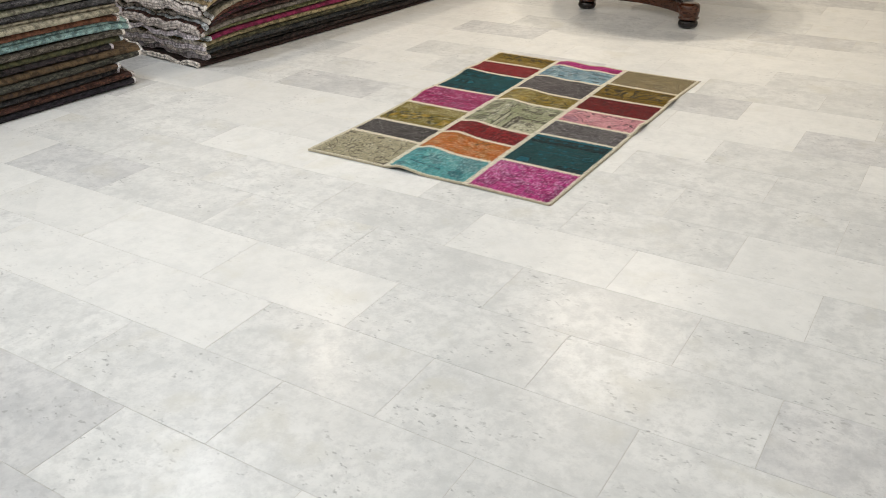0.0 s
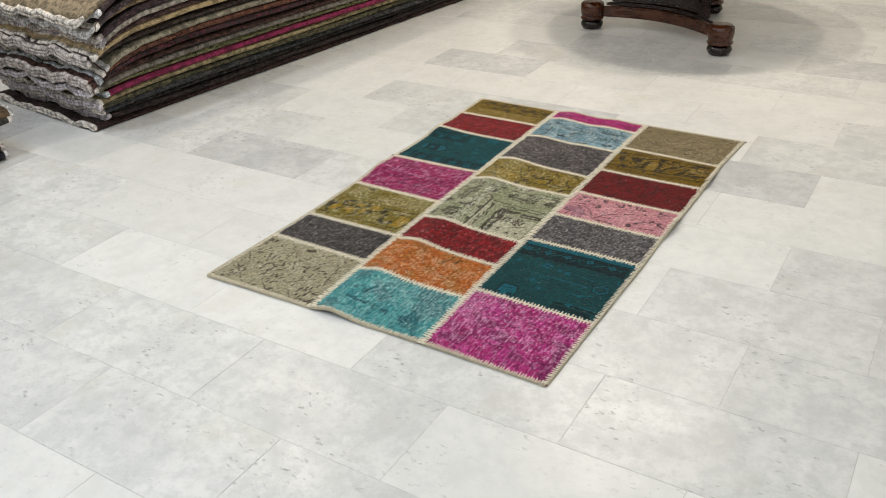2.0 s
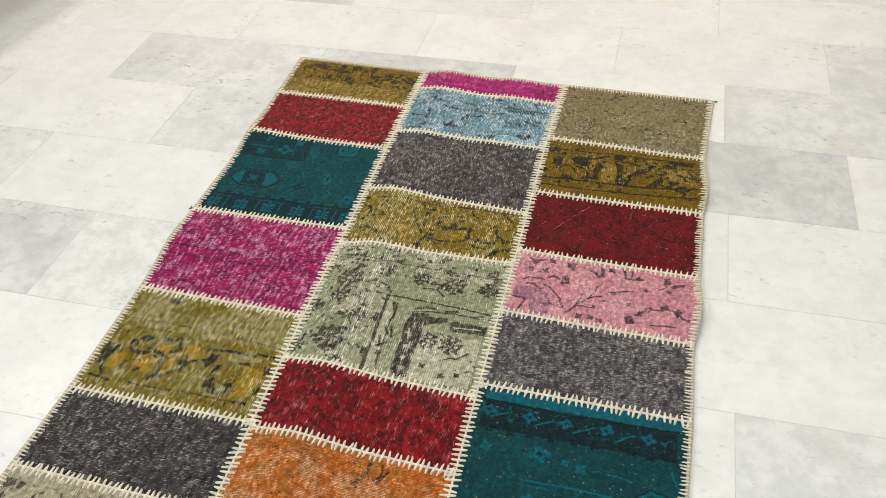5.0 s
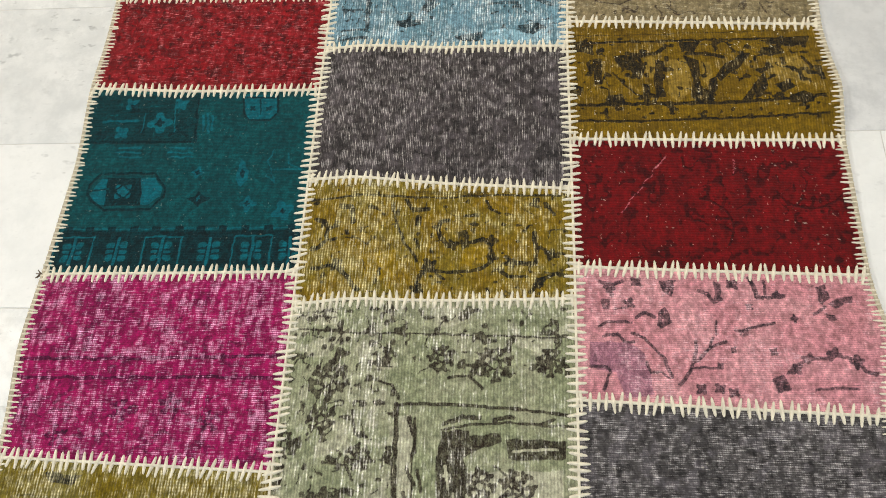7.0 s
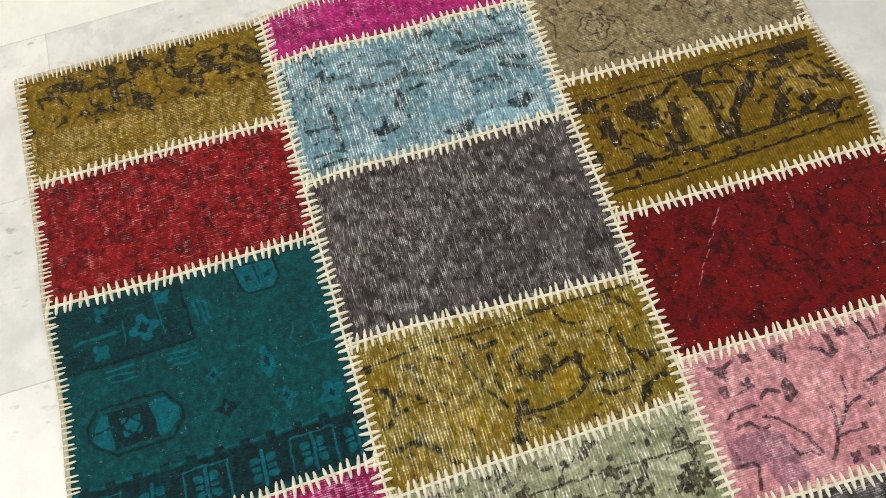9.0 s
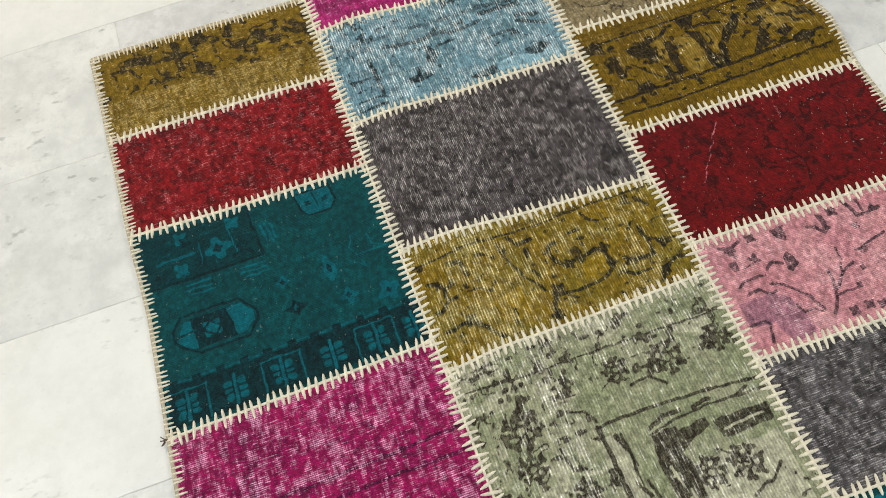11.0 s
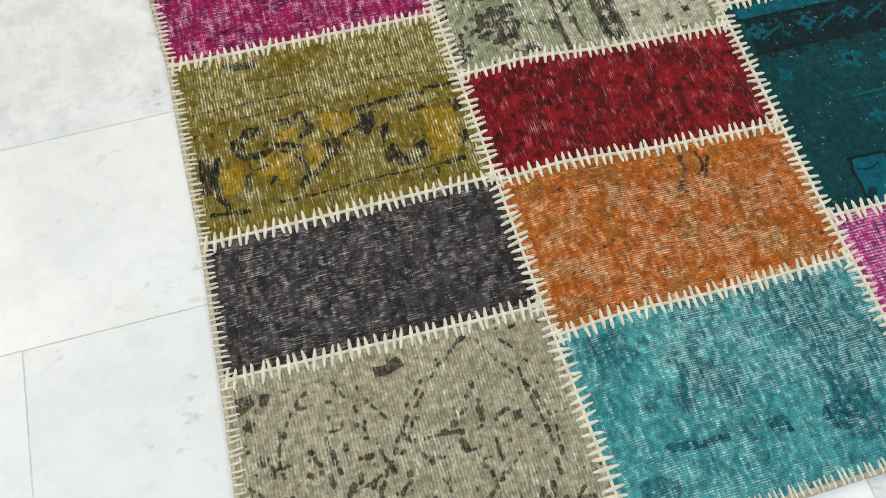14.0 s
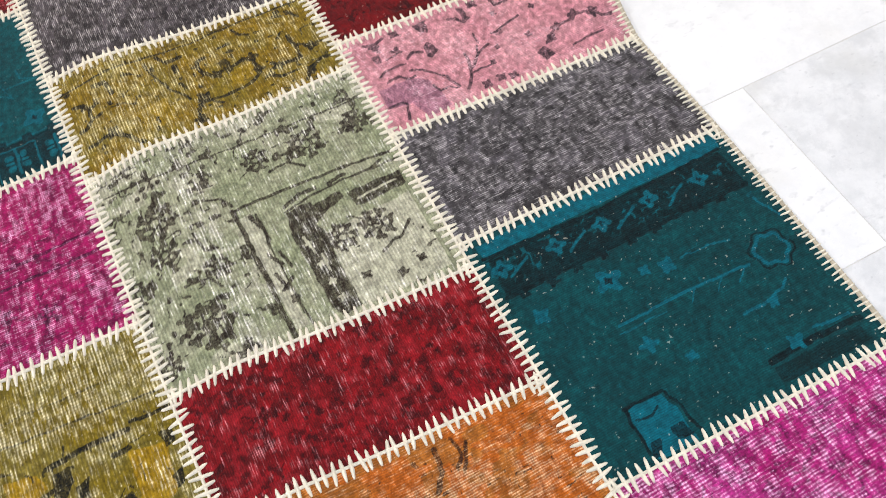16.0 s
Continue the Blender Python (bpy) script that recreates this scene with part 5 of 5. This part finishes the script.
def add_patch(col, row, name, material, draw, label, seed):
    (y0l, y0r), (y1l, y1r) = COLUMNS[col][row], COLUMNS[col][row + 1]
    width = float(along(BOUNDS[col + 1], y0l) - along(BOUNDS[col], y0l)) * S
    d = Figures(width, (y1l - y0l) * S, seed)
    draw(d)
    x, y = rug_point(col, d.u, y0l, y0r, d.v, y1l, y1r)
    x0, y0 = float(x[0, 0]), float(y[0, 0])
    rim = np.minimum.reduce([d.u * d.w, (1 - d.u) * d.w, d.v * d.h, (1 - d.v) * d.h])
    z = lift(x, y) + THICK - 0.0012 * np.exp(-rim / 0.004) + 0.0005 * (d.grain(160) - 0.5) - 0.0004 * d.ink
    ny, nx = d.u.shape
    top = np.stack([x - x0, y - y0, z], -1).reshape(-1, 3)
    index = np.arange(ny * nx).reshape(ny, nx)
    quads = np.stack([index[:-1, :-1], index[:-1, 1:], index[1:, 1:], index[1:, :-1]], -1).reshape(-1, 4)
    ring = np.concatenate([index[0, :-1], index[:-1, -1], index[-1, :0:-1], index[:0:-1, 0]])
    below = top[ring] - [0, 0, THICK - 0.001]
    base = ny * nx + np.arange(len(ring))
    skirt = np.stack([ring, base, np.roll(base, -1), np.roll(ring, -1)], -1)
    verts, faces = np.concatenate([top, below]), np.concatenate([quads, skirt])
    me = bpy.data.meshes.new("patch")
    me.vertices.add(len(verts))
    me.vertices.foreach_set("co", verts.ravel())
    me.loops.add(len(faces) * 4)
    me.loops.foreach_set("vertex_index", faces.ravel())
    me.polygons.add(len(faces))
    me.polygons.foreach_set("loop_start", np.arange(len(faces)) * 4)
    me.update(calc_edges=True)
    figure = me.attributes.new("figure", "FLOAT_COLOR", "POINT")
    rgba = np.zeros((len(verts), 4), np.float32)
    rgba[: ny * nx] = np.stack([d.ink, d.tint, d.bare, np.ones_like(d.ink)], -1).reshape(-1, 4)
    figure.data.foreach_set("color", rgba.ravel())
    me.materials.append(material)
    me.shade_smooth()
    ob = new("patch", me)
    ob.parent = rug
    ob.matrix_basis = pose(x0, y0, 0)
    return tagged(ob, label)


for col, names in enumerate(LAYOUT):
    for row, key in enumerate(names):
        colors, settings, draw, label = CLOTHS[key]
        add_patch(col, row, key, rug_cloth("cloth_" + key, *colors, **settings), draw, label, 100 * col + row)


class Thread:
    """Gathers yarn strokes that lie on the rug and makes one mesh of them."""

    def __init__(self):
        self.verts, self.faces = [], []

    def stroke(self, points, widths, rise=0.0022, sag=0.0008):
        """A rounded strand through points in the plan; widths are half widths in metres."""
        base = len(self.verts)
        for k, ((px, py), w) in enumerate(zip(points, widths)):
            ax, ay = points[max(0, k - 1)]
            bx, by = points[min(len(points) - 1, k + 1)]
            n = math.hypot(bx - ax, by - ay) or 1.0
            sx, sy = -(by - ay) / n, (bx - ax) / n
            z = float(lift(px, py)) + THICK
            for off, up in ((-1, -sag), (-0.6, rise * 0.75), (0, rise), (0.6, rise * 0.75), (1, -sag)):
                self.verts.append((px + sx * off * w, py + sy * off * w, z + up * min(1.0, w / 0.0015)))
        for k in range(len(points) - 1):
            for j in range(4):
                a = base + k * 5 + j
                self.faces.append((a, a + 5, a + 6, a + 1))

    def link(self, name, material, label):
        me = bpy.data.meshes.new(name)
        me.from_pydata(self.verts, [], self.faces)
        me.materials.append(material)
        me.shade_smooth()
        ob = new(name, me)
        ob.parent = rug
        return tagged(ob, label, kind="stuff")


def sew(path, reach, spacing, rng, lean=0.0):
    """Yarn stitches across a seam that follows path(f), with a running strand along its middle."""
    thread = Thread()
    fs = np.linspace(0, 1, 40)
    pts = [path(f) for f in fs]
    length = sum(math.dist(a, b) for a, b in zip(pts, pts[1:]))
    thread.stroke(pts, [0.0015] * len(pts), rise=0.0018)
    thread.stroke([(x + 0.0012, y + 0.0012) for x, y in pts], [0.0012] * len(pts), rise=0.0032)
    count = int(length / spacing)
    for k in range(count):
        f = (k + 0.5 + rng.uniform(-0.15, 0.15)) / count
        (ax, ay), (bx, by) = path(max(0, f - 0.01)), path(min(1, f + 0.01))
        n = math.hypot(bx - ax, by - ay)
        tx, ty = (bx - ax) / n, (by - ay) / n
        nx_, ny_ = -ty, tx
        cx, cy = path(f)
        slant = lean + rng.uniform(-0.22, 0.22)
        up, down = reach * rng.uniform(0.80, 1.10), reach * rng.uniform(0.80, 1.10)
        stops = [(-down, 0.0008), (-down * 0.8, 0.0020), (-down * 0.3, 0.0027), (up * 0.3, 0.0027), (up * 0.8, 0.0020), (up, 0.0008)]
        thread.stroke([(cx + nx_ * s + tx * s * slant, cy + ny_ * s + ty * s * slant) for s, _ in stops], [w for _, w in stops], rise=0.0026)
    return thread


stitch_rng = np.random.default_rng(7)
for col, rows in enumerate(COLUMNS):
    for yl, yr in rows[1:-1]:
        sew(lambda f: tuple(float(v) for v in rug_point(col, f, yl, yr, 0.0, yl, yr)), 0.0145, 0.0107, stitch_rng, 0.05).link("seam_stitching", YARN, "cream yarn stitches across a seam")
for bound in (SEAM_AB, SEAM_BC):
    sew(lambda f: (float(along(bound, f * 1.507)) * S, f * 1.507 * S), 0.0148, 0.0107, stitch_rng, -0.05).link("seam_stitching", YARN, "cream yarn stitches along the rug")


def bind(path, inward, rng):
    """The overcast edge: a rounded cord along the rim and short stitches that reach inward."""
    cord, teeth = Thread(), Thread()
    fs = np.linspace(0, 1, 160)
    pts = [path(f) for f in fs]
    cord.stroke(pts, [0.0042 + 0.0005 * math.sin(40 * f) for f in fs], rise=0.0016, sag=THICK)
    length = sum(math.dist(a, b) for a, b in zip(pts, pts[1:]))
    count = int(length / 0.0082)
    for k in range(count):
        cx, cy = path((k + 0.5 + rng.uniform(-0.2, 0.2)) / count)
        r = rng.uniform(0.010, 0.016)
        sx, sy = rng.uniform(-0.12, 0.12, 2)
        ix, iy = inward[0] + sx * abs(inward[1]), inward[1] + sy * abs(inward[0])
        stops = [(-0.0036, 0.0011), (0.0, 0.0018), (r * 0.5, 0.0016), (r * 0.85, 0.0012), (r, 0.0006)]
        teeth.stroke([(cx + ix * s, cy + iy * s) for s, _ in stops], [w for _, w in stops], rise=0.0024)
    cord.link("edge_binding", BINDING_YARN, "beige cord binding along the rim")
    teeth.link("edge_stitching", YARN, "cream overcast stitches on the rim")


def rim_across(rows_index):
    def path(f):
        x = f
        if x < 0.345:
            col, g = 0, x / 0.345
        elif x < 0.68:
            col, g = 1, (x - 0.345) / 0.335
        else:
            col, g = 2, (x - 0.68) / 0.32
        yl, yr = COLUMNS[col][rows_index]
        return tuple(float(v) for v in rug_point(col, g, yl, yr, 0.0, yl, yr))
    return path


bind(rim_across(0), (0, 1), stitch_rng)
bind(rim_across(-1), (0, -1), stitch_rng)
bind(lambda f: (float(along(EDGE_LEFT, f * 1.52)) * S, f * 1.52 * S), (1, 0), stitch_rng)
bind(lambda f: (float(along(EDGE_RIGHT, f * 1.502)) * S, f * 1.502 * S), (-1, 0), stitch_rng)


# loose yarn ends at the rim
TUFT_YARN = plain("dark_yarn", (0.10, 0.07, 0.05), 0.95, vary=0.3, scale=200.0, bump=0.3)
tuft_rng = np.random.default_rng(21)
for tu, tv, out in ((0.004, 0.888, -1), (1.026, 1.500, 1)):
    tuft = Thread()
    for _ in range(4):
        ex, ey = out * tuft_rng.uniform(0.004, 0.013), tuft_rng.uniform(-0.008, 0.008)
        tuft.stroke([(tu * S, tv * S), (tu * S + ex * 0.5, tv * S + ey * 0.3), (tu * S + ex, tv * S + ey)], [0.0012, 0.0010, 0.0006], rise=0.0028)
    tuft.link("yarn_end", TUFT_YARN, "dark loose yarn end at the rim")

# ---- stacks of folded rugs ----
def folded_cloth(name, color, accent):
    n = Nodes(name)
    co = n.coords()
    a, b = (tuple(1.15 * v + 0.012 for v in srgb(code)) for code in (color, accent))
    c = n.mix(n.step(n.noise(co, 34.0, 4.0, 0.68), 0.42, 0.60), tuple(1.25 * v for v in a), tuple(0.42 * v for v in a))
    c = n.mix(n.math("MULTIPLY", n.step(n.noise(n.scaled(co, 1.0, 0.45, 1.0), 95.0, 4.0, 0.7, 0.6), 0.50, 0.62), 0.85), c, tuple(1.5 * v for v in b))
    c = n.mix(n.math("MULTIPLY", n.step(n.noise(co, 300.0, 2.0), 0.55, 0.75), 0.35), c, tuple(0.35 * v for v in a))
    n.bump(n.math("ADD", n.noise(co, 350.0, 3.0), n.math("MULTIPLY", n.noise(co, 45.0, 3.0), 2.0)), 0.7, 0.004)
    return n.finish(c, 0.95, Specular_IOR_Level=0.15, Sheen_Weight=0.05)


FRINGES = [folded_cloth("grey_wool_edge", "dcdcdc", "b4b4b6"), folded_cloth("brown_wool_edge", "c8c0bc", "9a908c"), folded_cloth("blue_grey_wool_edge", "c4cace", "949ca2"), folded_cloth("mauve_wool_edge", "ccc6cc", "9e949c"), folded_cloth("pale_wool_edge", "d8d2ca", "aca49c")]


def strip_mesh(path, thick, stations, bend):
    """A sheet of cloth whose profile is path, drawn along the stations; bend(x, y) lifts it."""
    bm = bmesh.new()
    sides = []
    for k, (px, pz) in enumerate(path):
        ax, az = path[max(0, k - 1)]
        bx, bz = path[min(len(path) - 1, k + 1)]
        n = math.hypot(bx - ax, bz - az) or 1.0
        nx, nz = -(bz - az) / n * thick / 2, (bx - ax) / n * thick / 2
        sides.append(((px + nx, pz + nz), (px - nx, pz - nz)))
    loop = [s[0] for s in sides] + [s[1] for s in sides[::-1]]
    rings = []
    for y, slide in stations:
        rings.append([bm.verts.new((x + slide, y, z + bend(x, y))) for x, z in loop])
    m = len(loop)
    for a, b in zip(rings, rings[1:]):
        for i in range(m):
            bm.faces.new((a[i], a[(i + 1) % m], b[(i + 1) % m], b[i]))
    for ring, flip in ((rings[0], False), (rings[-1], True)):
        for i in range(len(sides) - 1):
            quad = (ring[i], ring[i + 1], ring[m - 2 - i], ring[m - 1 - i])
            bm.faces.new(quad if flip else quad[::-1])
    bmesh.ops.recalc_face_normals(bm, faces=bm.faces)
    return bm


def folded_rug(length, depth, passes, sheet, z, seed, cloth, fringe, m, label, group, lean):
    rng = random.Random(seed)
    pitch = sheet * 1.28
    path = []
    for p in range(passes):
        h = z + pitch * (p + 0.5)
        front, back = -rng.uniform(0.0, 0.02), -depth + rng.uniform(0, 0.05)
        xs = np.linspace(back + sheet, front - sheet, 26)
        for x in xs if p % 2 == 0 else xs[::-1]:
            path.append((float(x), h + 0.0012 * math.sin(30 * x + seed)))
        if p < passes - 1:
            end = front - sheet if p % 2 == 0 else back + sheet
            way = 1 if p % 2 == 0 else -1
            for a in (-60, -20, 20, 60):
                path.append((end + way * pitch * 0.62 * math.cos(math.radians(a)) + way * 0.002, h + pitch / 2 + pitch / 2 * math.sin(math.radians(a))))
    phase, wave = rng.uniform(0, 6.28), rng.uniform(0.011, 0.016)

    def bend(x, y):
        near_end = math.exp(-(y - y_first) / 0.10) + math.exp(-(y_last - y) / 0.10)
        shared = 0.6 * math.sin(15 * x + 2.0 + 9 * z) + 0.4 * math.sin(37 * x + 14 * z)
        own = 0.35 * math.sin(23 * x + phase) + 0.25 * math.sin(71 * x + 2 * phase)
        sag = -0.20 * z * math.exp(-(y - y_first) / 0.16)
        return sag + 0.003 * math.sin(5 * y + phase) + wave * near_end * (shared + own)

    y_first, y_last = rng.uniform(-0.03, 0.06), length - rng.uniform(0.0, 0.10)
    slide0 = lean * z + rng.uniform(-0.012, 0.012)
    skew = rng.uniform(-0.012, 0.012)
    ys = [y_first, y_first + 0.03, y_first + 0.08] + list(np.linspace(y_first + 0.2, y_last - 0.12, 9)) + [y_last - 0.05, y_last]
    stations = [(float(y), slide0 + skew * (y / length) + 0.004 * math.sin(4 * y + phase)) for y in ys]
    thing = tagged(new("folded_rug"), label, "rug", group)
    thing.matrix_basis = m
    part("cloth", strip_mesh(path, sheet, stations, bend), cloth, thing, smooth=True)
    for y, s in (stations[0], stations[-1]):
        out = -1 if y == y_first else 1
        rim = [(y - 0.002 * out, s), (y + 0.014 * out, s + rng.uniform(-0.002, 0.002))]
        part("fringe", strip_mesh(path, sheet * 1.12, rim if out > 0 else rim[::-1], bend), fringe, thing, "grey woven end of the folded rug", smooth=True)
    return thing


def rug_stack(m, length, depth, sheet, colors, seed, group, lean):
    z = 0.001
    rng = random.Random(seed)
    for k, (color, accent, words) in enumerate(colors):
        passes = 2 if rng.random() < 0.8 else 3
        cloth = folded_cloth("pile_" + words.replace(" ", "_"), color, accent)
        folded_rug(length * rng.uniform(0.95, 1.0), depth * rng.uniform(0.92, 1.0), passes, sheet, z, seed * 50 + k, cloth, rng.choice(FRINGES), m,
                   words + " pile rug folded flat in a stack of rugs", group, lean)
        z += passes * sheet * 1.28 + 0.001


FAR_STACK = [
    ("2a1c19", "40302a", "dark maroon"), ("241f1e", "3a2c28", "black brown"), ("2e2c2a", "47403a", "charcoal"), ("2b2f33", "4a4640", "slate blue"),
    ("3b3a2c", "5a543c", "dark olive"), ("8d8161", "6a604a", "beige"), ("7c2448", "5c1c38", "magenta pink"), ("5b5b42", "77744e", "moss green"),
    ("78726a", "5a544e", "stone grey"), ("3a2a26", "5a3c34", "walnut brown"), ("2c2526", "5a2430", "black red"), ("4c3128", "6e4634", "rust brown"),
    ("8b8575", "6a6458", "oatmeal"), ("38302e", "504440", "smoke brown"), ("a18e6c", "7c6c52", "sand"), ("392a29", "5a4440", "dark chestnut"),
    ("98928a", "70685f", "pale grey"), ("31272b", "4e3c40", "plum black"), ("6e5c48", "8c7a5e", "camel"), ("3c3436", "5a5052", "iron grey"),
    ("8a7c66", "6c5f4c", "wheat"), ("33292a", "54403c", "dark brown"),
]
NEAR_STACK = [
    ("1d1b22", "2e2a30", "ink blue"), ("38241f", "55382c", "red brown"), ("2a2a2d", "413c3a", "coal grey"), ("4b3a2b", "2d2622", "umber"),
    ("34342f", "4c4a40", "dark sage"), ("5a4a36", "3a3228", "tobacco brown"), ("2a2628", "443a3a", "soot black"), ("4a4a32", "34362a", "fern green"),
    ("4a4640", "68625a", "taupe"), ("8aa6a4", "4e6a70", "pale aqua"), ("6e4a38", "4a3226", "terracotta"), ("97917f", "6e6a5c", "putty"),
    ("39393a", "525052", "graphite"), ("8a8878", "60604f", "pale moss"), ("2c2c2e", "4a4648", "jet"), ("7a7262", "5a5446", "flax"), ("3a3230", "544842", "bark brown"),
]
rug_stack(pose(-1.395, 0.735, 0, 0, 0, -6.5), 3.0, 1.0, 0.0112, FAR_STACK, 3, "stack of rugs by the wall", 0.20)
rug_stack(pose(-1.69, -1.65, 0, 0, 0, -5.0), 2.06, 1.0, 0.0135, NEAR_STACK, 8, "second stack of rugs", 0.05)


# ---- the table ----
def varnished(name, dark, light):
    n = Nodes(name)
    co = n.coords()
    grain = n.noise(n.scaled(co, 6.0, 60.0, 60.0), 1.0, 4.0, 0.6, 1.2)
    c = n.mix(n.step(grain, 0.35, 0.65), srgb(dark), srgb(light))
    n.bump(grain, 0.08, 0.002)
    return n.finish(c, n.step(grain, 0.2, 0.8, 0.22, 0.36), Coat_Weight=0.12, Coat_Roughness=0.15)


WOOD = varnished("walnut_varnish", "371a0c", "55301a")
WOOD_DARK = varnished("dark_walnut_varnish", "140805", "260e08")
EBONY = varnished("black_varnish", "0a0706", "1c120e")

FEET = [Vector((0.80, 2.965, 0)), Vector((-0.02, 3.20, 0)), Vector((0.52, 3.79, 0))]
centre = sum(FEET, Vector()) / 3
table = tagged(new("pedestal_table"), "round walnut table on a three-footed pedestal with black bun feet", "table")
table.matrix_basis = Matrix.Translation(centre)


def curved_base(z0, z1, hollow, inset):
    """The triangular plinth, with hollowed sides between its feet."""
    outline = []
    for a, b in zip(FEET, FEET[1:] + FEET[:1]):
        a2, b2 = (a - centre) * inset, (b - centre) * inset
        along_, mid = (b2 - a2), (a2 + b2) / 2
        inward = -mid.normalized()
        for k in range(15):
            f = 0.06 + 0.88 * k / 14
            outline.append(a2 + along_ * f + inward * hollow * math.sin(math.pi * f))
    bm = bmesh.new()
    low = [bm.verts.new((p.x, p.y, z0)) for p in outline]
    high = [bm.verts.new((p.x, p.y, z1)) for p in outline]
    n = len(outline)
    for i in range(n):
        bm.faces.new((low[i], low[(i + 1) % n], high[(i + 1) % n], high[i]))
    bm.faces.new(low[::-1])
    bm.faces.new(high)
    bmesh.ops.recalc_face_normals(bm, faces=bm.faces)
    bmesh.ops.bevel(bm, geom=[e for e in bm.edges if abs(e.verts[0].co.z - e.verts[1].co.z) < 1e-5], offset=0.006, segments=2, affect="EDGES")
    return bm


part("plinth", curved_base(0.068, 0.130, 0.12, 1.0), WOOD, table, "brown plinth with hollowed sides")
part("upper_plinth", curved_base(0.1325, 0.150, 0.125, 0.94), WOOD_DARK, table, "dark moulded step on the plinth")
part("body", curved_base(0.1525, 0.46, 0.13, 0.86), WOOD_DARK, table, "dark red-brown closed body with hollowed sides")
for p in FEET:
    q = p - centre
    foot = part("foot", lathe([(0.036, 0.0), (0.056, 0.006), (0.066, 0.026), (0.060, 0.046), (0.046, 0.052)], 28, at=(q.x, q.y, 0)), EBONY, table, "black turned bun foot", smooth=True)
    part("collar", lathe([(0.050, 0.0525), (0.066, 0.058), (0.069, 0.066), (0.060, 0.072), (0.063, 0.080), (0.069, 0.110), (0.067, 0.145), (0.055, 0.156), (0.024, 0.160)], 28, at=(q.x, q.y, 0)), WOOD, table, "brown turned block over the foot", smooth=True)
part("pedestal", lathe([(0.17, 0.4625), (0.175, 0.475), (0.13, 0.49), (0.085, 0.52), (0.075, 0.60), (0.12, 0.68), (0.16, 0.705)], 36), WOOD_DARK, table, "dark red-brown turned pedestal", smooth=True)
part("apron", lathe([(0.54, 0.706), (0.555, 0.712), (0.555, 0.742), (0.54, 0.7455)], 64), WOOD, table, smooth=False)
part("tabletop", lathe([(0.625, 0.746), (0.645, 0.752), (0.65, 0.765), (0.64, 0.776), (0.625, 0.78)], 72), WOOD, table, "round varnished tabletop", smooth=False)

# ---- the marble tiles ----
TILE_L, TILE_W, JOINT = 0.6078, 0.2487 * S, 0.0014
ROW0 = -1.145 * S
tile_rng = random.Random(5)
# tone of the tiles that stand out, by row and place in the row: 0 white, 1 cloudy, 2 grey
TONES = {
    (12, 3): 0, (16, 3): 0, (11, 0): 0, (11, -1): 0, (2, -2): 2, (1, 2): 1,
    (-2, 0): 2, (1, 3): 2, (1, 1): 1, (8, 3): 2, (14, 2): 2, (7, -2): 2, (7, -3): 1, (2, -1): 1, (4, 2): 1, (9, 1): 2, (6, 2): 1, (5, 1): 1,
    (0, 0): 0, (1, 0): 0, (3, 1): 0, (3, 2): 0, (4, 3): 0, (7, 1): 0, (0, -1): 0, (-1, 0): 1, (2, 3): 1, (1, -2): 0, (2, 2): 1, (-1, 1): 1, (-2, 1): 1, (0, 2): 1,
    (8, -1): 0, (6, -1): 0, (6, -2): 0, (5, -2): 0, (5, -1): 0, (5, -3): 1, (4, -1): 0, (4, -2): 1, (8, 2): 0, (4, 1): 1, (3, -1): 1, (3, 0): 1, (4, 0): 0, (7, 2): 1, (0, 1): 1, (0, 3): 1, (-1, 2): 1, (2, 0): 1, (2, 1): 1,
}
tile_meshes = {}
for k in range(math.floor((ROOM_Y0 - ROW0) / TILE_W), math.ceil((ROOM_Y1 - ROW0) / TILE_W)):
    y0 = ROW0 + k * TILE_W
    shift = (0.390 if k % 2 else 0.091) - 0.0292 * y0 + tile_rng.uniform(-0.006, 0.006)
    for j in range(math.floor((ROOM_X0 - shift) / TILE_L), math.ceil((ROOM_X1 - shift) / TILE_L)):
        x0 = shift + j * TILE_L
        a, b = max(x0, ROOM_X0 - 0.1), min(x0 + TILE_L, ROOM_X1 + 0.1)
        c, d = max(y0, ROOM_Y0 - 0.1), min(y0 + TILE_W, ROOM_Y1 + 0.1)
        tone = TONES.get((k, j), tile_rng.choice((0, 0, 0, 1, 1, 1, 2)))
        if b - a < 0.05 or d - c < 0.05:
            continue
        key = (round(b - a, 3), round(d - c, 3), tone)
        if key not in tile_meshes:
            hw, hd = (b - a - JOINT) / 2, (d - c - JOINT) / 2
            tile_meshes[key] = mesh_from("tile", box(-hw, -hd, -0.016, hw, hd, 0.0, 0.0005, 1), MARBLES[tone])
        tile = new("tile", tile_meshes[key])
        tile.parent = floor
        tile.matrix_basis = pose((a + b) / 2, (c + d) / 2, tile_rng.uniform(-0.0005, 0.0))
